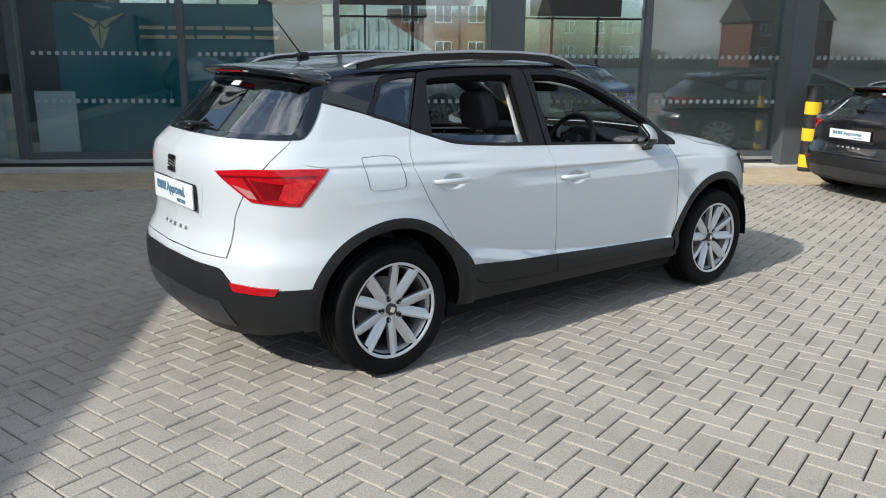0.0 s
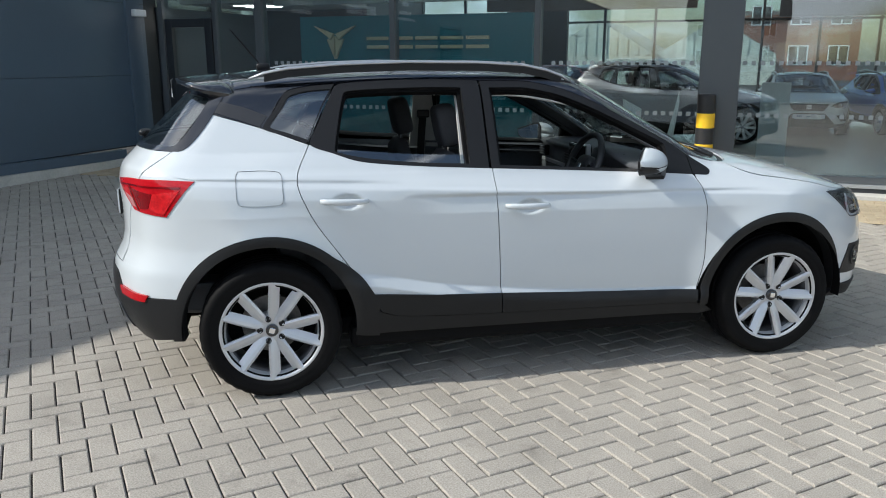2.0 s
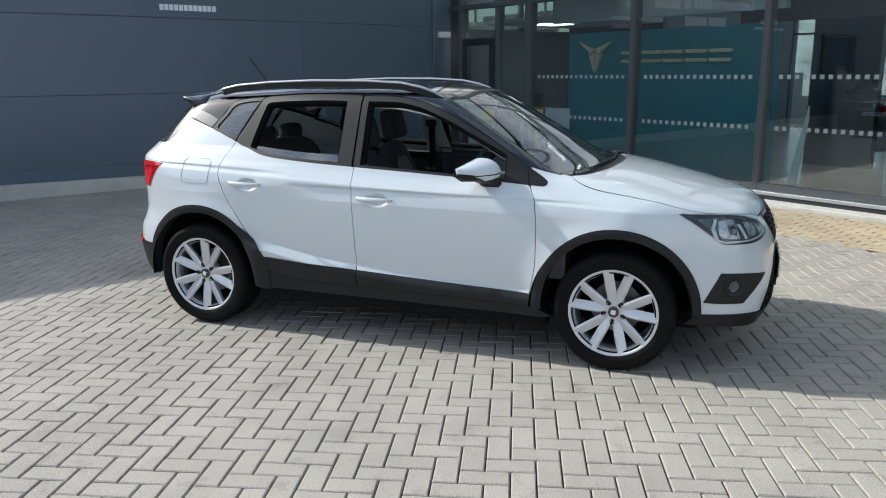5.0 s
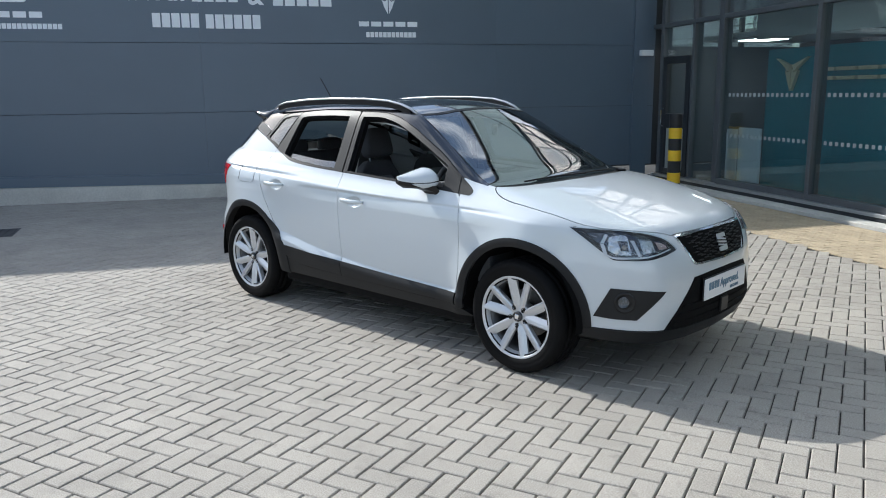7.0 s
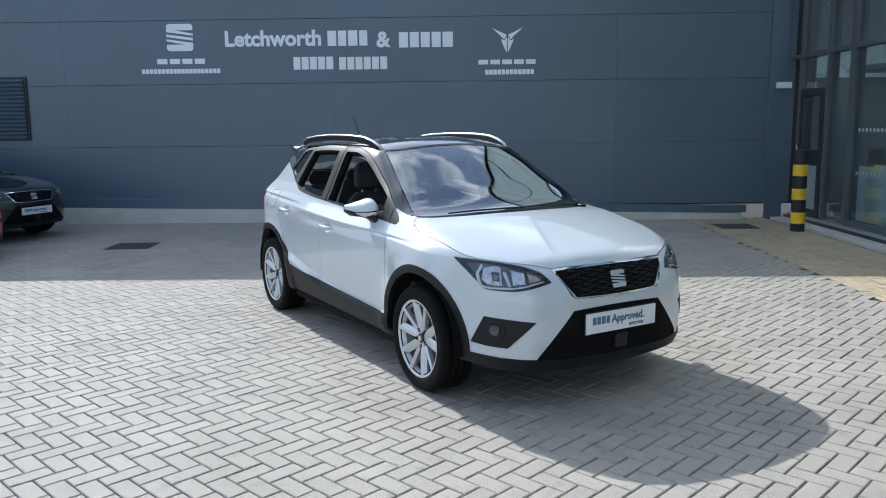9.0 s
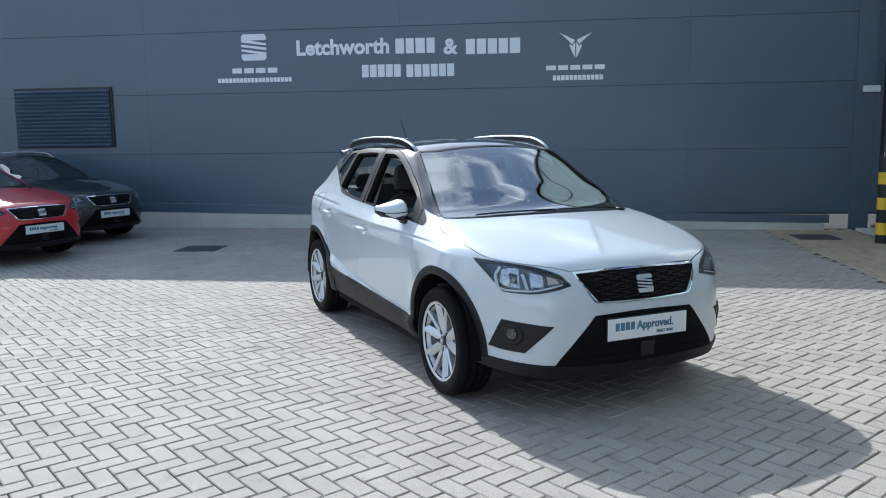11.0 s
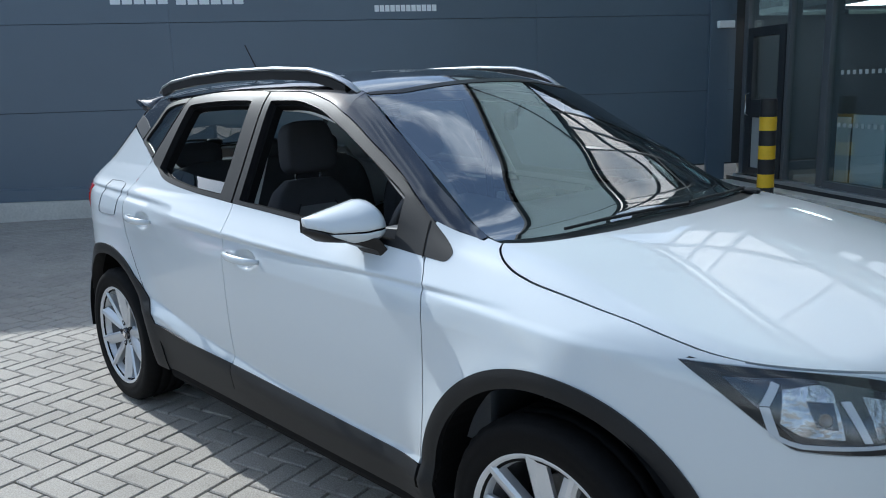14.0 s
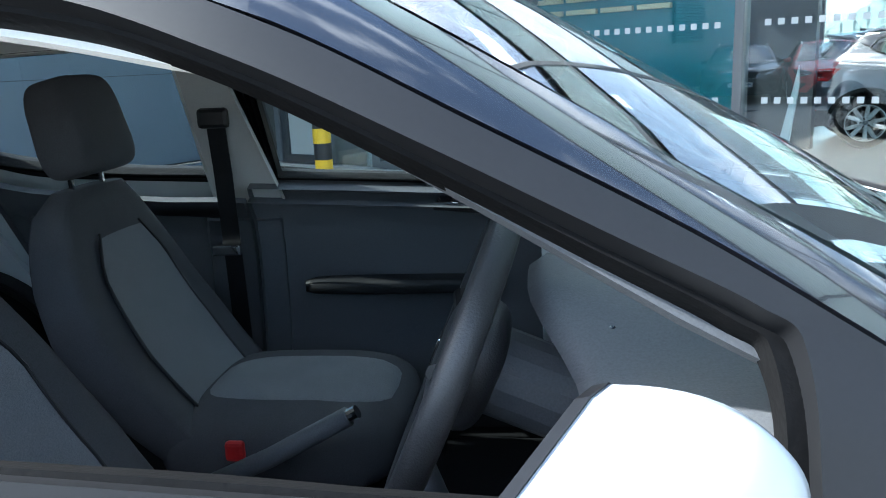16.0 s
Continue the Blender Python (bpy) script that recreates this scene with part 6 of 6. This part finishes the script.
bmesh.ops.translate(bm, vec=(-4.27, 0, 1.785), verts=bm.verts[:])
part("emblem", bm, BRONZE, sign)

# ---- things inside the showroom ----
for x, y, tilt in ((0.42, 6.1, 9), (-0.98, 6.15, 9)):
    st = root("flag_stand", pose(x, y, FLOOR_IN, 0, tilt, 0), "white leaning blade-shaped display stand behind the glass", "display stand")
    part("blade", prism([(-0.06, 0), (0.06, 0), (0.025, 0.96), (-0.01, 1.11)], 0.03, "xz", 0, 0.004), PLATE, st)
st = root("price_stand", pose(-0.08, 6.9, FLOOR_IN, 0, 0, 4), "pale price stand with a printed sheet", "display stand")
part("panel", prism([(-0.125, 0), (0.125, 0), (0.125, 0.82), (-0.125, 0.95)], 0.05, "xz", 0, 0.006), PLATE, st)
part("sheet", box(-0.085, 0.085, -0.006, -0.002, 0.46, 0.74), VINYL, st)
bd = root("white_board", pose(-4.86, 6.0, FLOOR_IN, 0, 0, 0), "low pale board standing behind the glass", "board")
part("board", box(-0.26, 0.26, 0, 0.03, 0, 0.95, 0.004), PLATE, bd)
bd = root("white_board", pose(-5.55, 6.1, FLOOR_IN, 0, 0, 0), "low pale board standing behind the side door", "board")
part("board", box(-0.24, 0.24, 0, 0.03, 0, 0.91, 0.004), PLATE, bd)
sc = root("screen_panel", pose(1.72, 6.5, FLOOR_IN, 0, 0, 0), "frosted glass screen panel standing on the showroom floor", "screen")
part("panel", box(-0.17, 0.17, 0, 0.03, 0, 1.20, 0.004), PLASTER, sc)
hb = root("hanging_banner", Matrix.Translation((0.1, 6.6, 2.15)), "dark brown hanging banner under the showroom ceiling", "banner")
part("board", box(-2.2, 0.6, 0, 0.05, 0, 1.3, 0.005), material("brown_banner", (0.075, 0.042, 0.032), 0.6, grain=0.05), hb)
for x in (-1.8, 0.3):
    part("rod", tube([(x, 0.025, 1.3), (x, 0.025, 4.15)], 0.012), FRAME_DARK, hb)
hb = root("hanging_banner", Matrix.Translation((2.4, 7.2, 2.05)), "dark hanging screen under the showroom ceiling", "banner")
part("board", box(-0.7, 0.7, 0, 0.06, 0, 1.0, 0.005), FRAME_DARK, hb)
for x in (-0.5, 0.5):
    part("rod", tube([(x, 0.03, 1.0), (x, 0.03, 4.25)], 0.012), FRAME_DARK, hb)
structure("partition_inner", box(-2.63, -1.56, 9.5, 9.65, FLOOR_IN, 6.29), FRAME_DARK, "dark grey inner partition behind the teal wall", "partition")
# dark office partition behind the corner door
structure("bulkhead", box(-5.40, -1.36, 6.40, 6.50, 2.30, 3.9), PLASTER, "grey bulkhead over the teal wall", "bulkhead")
structure("office_ceiling", box(-7.19, -4.9, 6.503, 8.6, 2.37, 2.45), PLASTER, "low white office ceiling behind the side door", "ceiling")
lp = root("ceiling_light", Matrix.Translation((-6.05, 7.0, 2.355)), "square white office ceiling light panel, lit", "ceiling light")
part("frame", box(-0.32, 0.32, -0.32, 0.32, -0.01, 0.012, 0.004), PLATE, lp)
part("diffuser", box(-0.28, 0.28, -0.28, 0.28, -0.016, -0.011), LIGHT_PANEL, lp)
structure("partition", box(-7.15, -4.9, 8.603, 8.72, FLOOR_IN, 2.74), FRAME_DARK, "dark office partition behind the side door", "partition")
# fill panels added on the unseen high ceiling to brighten the showroom
for i, (x, y) in enumerate(((-5.9, 10.2), (-2.5, 8.6), (1.5, 8.6), (5.5, 8.6), (9.5, 8.6), (1.5, 13), (5.5, 13), (-2.5, 13))):
    lp = root("ceiling_light", Matrix.Translation((x, y, 6.285)), "glowing white ceiling panel added out of view to brighten the showroom", "ceiling light", "ceiling lights in the showroom")
    part("frame", box(-0.62, 0.62, -0.32, 0.32, -0.02, 0.012, 0.004), PLATE, lp)
    part("diffuser", box(-0.58, 0.58, -0.28, 0.28, -0.026, -0.021), LIGHT_PANEL, lp)


# ---- other parked cars ----
def repaint(ob, swaps):
    """Give a copied car other finishes without touching the shared meshes."""
    for o in ob.children_recursive:
        for slot in o.material_slots:
            if slot.material in swaps:
                new_mat = swaps[slot.material]
                slot.link = "OBJECT"
                slot.material = new_mat


def parked(m, paint, roof, label):
    c = copy_thing(car, m)
    c["label"] = label
    repaint(c, {WHITE: paint, BLACK: roof})
    return c


DEEP_BLACK = material("black_car_paint", (0.008, 0.008, 0.010), 0.25, coat=1.0, grain=0.03, grain_size=700)
RED_PAINT = material("red_car_paint", (0.50, 0.012, 0.018), 0.3, coat=1.0, grain=0.03, grain_size=700)
GREY_PAINT = material("grey_car_paint", (0.22, 0.22, 0.27), 0.32, metal=0.3, coat=1.0, grain=0.04, grain_size=700)
BLUE_PAINT = material("blue_car_paint", (0.015, 0.09, 0.45), 0.3, coat=1.0, grain=0.03, grain_size=700)
low = Matrix.Diagonal((1.06, 1.02, 0.90, 1))
parked(pose(6.45, 3.46, 0, 0, 0, 13) @ Matrix.Diagonal((1.10, 1.03, 0.82, 1)), DEEP_BLACK, DEEP_BLACK, "glossy black car seen from behind on the paving")
parked(pose(-3.80, -7.80, 0, 0, 0, 71) @ low, RED_PAINT, RED_PAINT, "bright red hatchback parked along the clad wall")
parked(pose(-5.80, -8.05, 0, 0, 0, 72) @ low, DEEP_BLACK, DEEP_BLACK, "black hatchback parked against the clad wall")
parked(pose(-0.1, 11.0, FLOOR_IN, 0, 0, 20) @ Matrix.Diagonal((1.0, 1.0, 0.94, 1)), GREY_PAINT, GREY_PAINT, "metallic grey hatchback on the showroom floor behind glass")
parked(pose(2.5, 14.4, FLOOR_IN, 0, 0, -88) @ Matrix.Diagonal((0.95, 0.92, 0.80, 1)), WHITE, WHITE, "white hatchback on the showroom floor behind glass")
parked(pose(4.5, 14.8, FLOOR_IN, 0, 0, -80) @ Matrix.Diagonal((0.95, 0.92, 0.80, 1)), BLUE_PAINT, BLUE_PAINT, "bright blue car on the showroom floor behind glass")

# ---- neighbouring buildings ----
def house(x, y, w, d, wall_h, roof_h, walls, turn=0.0, label="red brick house with a tiled gable roof", bays=3):
    h = root("house", pose(x, y, 0, 0, 0, turn), label, "house")
    part("wall", box(-w / 2, w / 2, -d / 2, d / 2, 0, wall_h), walls, h)
    e = 0.35
    part("roof", prism([(-d / 2 - e, wall_h - 0.15), (d / 2 + e, wall_h - 0.15), (0, wall_h + roof_h)], w + 2 * e, "yz", -w / 2 - e), SLATE, h)
    part("chimney", box(w * 0.28, w * 0.28 + 0.7, -0.35, 0.35, wall_h + roof_h * 0.5, wall_h + roof_h + 0.9, 0.02), walls, h)
    for face in (-1, 1):
        for storey in range(2 if wall_h > 4 else 1):
            for i in range(bays):
                wx = -w / 2 + (i + 0.5) * w / bays
                wz = 1.0 + storey * 2.7
                yf = face * d / 2
                win = part("window", box(wx - 0.65, wx + 0.65, min(yf, yf + face * 0.05), max(yf, yf + face * 0.05), wz, wz + 1.35, 0.01), PLATE, h)
                for k in (-0.31, 0.31):
                    part("pane", box(wx + k - 0.26, wx + k + 0.26, min(yf + face * 0.05, yf + face * 0.058), max(yf + face * 0.05, yf + face * 0.058), wz + 0.08, wz + 1.27), BLACK, win)
    return h


for i in range(4):
    house(-24 + i * 24.5, -78 - (i % 2) * 3.0, 10.0, 8.5, 5.6, 3.2, (BRICK_FAR, RENDERED, BRICK_FAR)[i % 3], 0, "red brick house with a tiled gable roof" if i % 3 != 1 else "pale rendered house with a tiled gable roof")
house(4.9, 61, 7.6, 8, 4.4, 0.5, BRICK_FAR, 0, "small flat-topped red brick building beyond the showroom", 3)


SHEET = material("corrugated_sheet", (0.60, 0.62, 0.57), 0.5, grain=0.05)


def shed(x, y, w, d, wall_h, roof_h):
    h = root("shed", pose(x, y, 0, 0, 0, 90), "corrugated pale metal shed with a pitched roof", "shed")
    part("wall", box(-w / 2, w / 2, -d / 2, d / 2, 0, wall_h), RENDERED, h)
    bm = bmesh.new()
    n = int(w / 0.35)
    for i in range(n):
        x0 = -w / 2 + i * w / n
        for s in (-1, 1):
            zz = 0.05 if i % 2 else 0.0
            vs = [bm.verts.new(p) for p in ((x0, s * d / 2, wall_h + zz), (x0 + w / n, s * d / 2, wall_h + zz), (x0 + w / n, 0, wall_h + roof_h + zz), (x0, 0, wall_h + roof_h + zz))]
            bm.faces.new(vs)
    part("roof", bm, SHEET, h)
    bm = bmesh.new()
    n = 22
    for i in range(n):
        a0, a1 = -d / 2 + i * d / n, -d / 2 + (i + 1) * d / n
        tops = [wall_h + roof_h * (1 - abs(a) / (d / 2)) for a in (a0, a1)]
        out = 0.06 if i % 2 else 0.0
        bm.faces.new([bm.verts.new(p) for p in ((-w / 2 - out, a0, wall_h), (-w / 2 - out, a1, wall_h), (-w / 2 - out, a1, tops[1]), (-w / 2 - out, a0, tops[0]))])
    part("gable", bm, SHEET, h)
    return h


shed(-6.7, 50, 14, 6.6, 1.7, 2.0)
shed(-0.2, 52, 14, 6.6, 1.7, 2.0)
shed(-16.5, 49, 14, 8.0, 1.5, 1.6)


# ---- block paving: herringbone, with a buff band along the glazed front ----
PITCH = 0.1026
U = Vector((math.cos(radians(47.4)), math.sin(radians(47.4))))
V = Vector((-U.y, U.x))
ORIGIN = Vector((0.296, -1.681)) - V * (2 * PITCH)
X0, X1, Y0, Y1, BAND = WALL_X + 0.16, 12.5, -13.5, GLASS_Y - 0.34, 3.97


def block(cx, cy, ux, uy, half_l, half_w, lift, verts, faces, tip=(0.0, 0.0)):
    """One paver with chamfered edges, sunk in its joint."""
    g, ch, base = 0.0031, 0.0050, len(verts)
    for inset, z in ((g, -0.02), (g, lift - ch), (g + ch, lift)):
        a, b = half_l - inset, half_w - inset
        for sa, sb in ((-1, -1), (1, -1), (1, 1), (-1, 1)):
            verts.append((cx + ux * a * sa - uy * b * sb, cy + uy * a * sa + ux * b * sb, z + (tip[0] * sa + tip[1] * sb) * (z > 0.0 - ch * 2)))
    for k in (0, 4):
        for i in range(4):
            j = (i + 1) % 4
            faces.append((base + k + i, base + k + j, base + k + 4 + j, base + k + 4 + i))
    faces.append((base + 8, base + 9, base + 10, base + 11))


structure("kerb_side", box(X1 - 0.12, X1 + 0.14, Y0 - 0.2, GLASS_Y - 0.35, -0.02, 0.05, 0.01), CONCRETE, "concrete kerb along the edge of the paving", "kerb")
structure("kerb_back", box(WALL_X + 0.17, X1 - 0.125, Y0 - 0.16, Y0 + 0.12, -0.02, 0.05, 0.01), CONCRETE, "concrete kerb along the edge of the paving", "kerb")
structure("road", box(WALL_X + 0.2, 60, -60, Y0 - 0.21, -0.011, -0.002), ASPHALT, "grey asphalt road beyond the paving", "road")
rng = random.Random(7)
blocks = []
reach = 190
for i in range(-reach, reach):
    for j in range(-70, 70):
        for kind in (0, 1):
            # lattice steps (1, 1) and (4, 0), in block widths
            a, b = i + 4 * j, i
            if kind == 0:
                cu, cv, lu = a + 0.5, b + 1.0, False
            else:
                cu, cv, lu = a + 1.0, b - 0.5, True
            p = ORIGIN + U * (cu * PITCH) + V * (cv * PITCH)
            if X0 - 0.02 < p.x < X1 and Y0 < p.y < BAND:
                d = U if lu else V
                blocks.append((p.x, p.y, d.x, d.y))
near = [q for q in blocks if 0.9 < q[0] < 3.6 and -2.55 < q[1] < -0.2 and (q[0] * sh - q[1] * ch) > 1.15]
near.sort(key=lambda q: (q[0] - 2.2) ** 2 + (q[1] + 1.4) ** 2)
near = set(near[:290])
verts, faces = [], []
for q in blocks:
    if q in near:
        continue
    block(*q, PITCH, PITCH / 2, rng.uniform(-0.0012, 0.0012), verts, faces, (rng.uniform(-0.0007, 0.0007), rng.uniform(-0.0007, 0.0007)))
me = bpy.data.meshes.new("paving")
me.from_pydata(verts, [], faces)
me.materials.append(PAVERS)
paving = tagged(new("paving", me), "grey concrete block paving laid in herringbone, worn and dusty", "paving", kind="structure")
v1, f1 = [], []
block(0, 0, 1, 0, PITCH, PITCH / 2, 0.0, v1, f1)
one = bpy.data.meshes.new("paver")
one.from_pydata(v1, [], f1)
one.materials.append(PAVER)
for q in sorted(near):
    ob = new("paver", one)
    ob.parent = paving
    ob.matrix_basis = Matrix.Translation((q[0], q[1], rng.uniform(-0.0012, 0.0012))) @ Matrix.Rotation(math.atan2(q[3], q[2]), 4, "Z") @ Euler((rng.uniform(-0.008, 0.008), rng.uniform(-0.005, 0.005), 0)).to_matrix().to_4x4()
verts, faces = [], []
row = 0
y = BAND + 0.06
while y < Y1:
    x = X0 + (0.1 if row % 2 else 0.0)
    while x < X1:
        block(x, y, 1, 0, PITCH, PITCH / 2, rng.uniform(-0.0012, 0.0012), verts, faces)
        x += 2 * PITCH
    y += PITCH
    row += 1
me = bpy.data.meshes.new("paving_band")
me.from_pydata(verts, [], faces)
me.materials.append(BUFF)
tagged(new("paving_band", me), "warm buff block paving laid in straight rows along the glazed front", "paving", kind="structure")
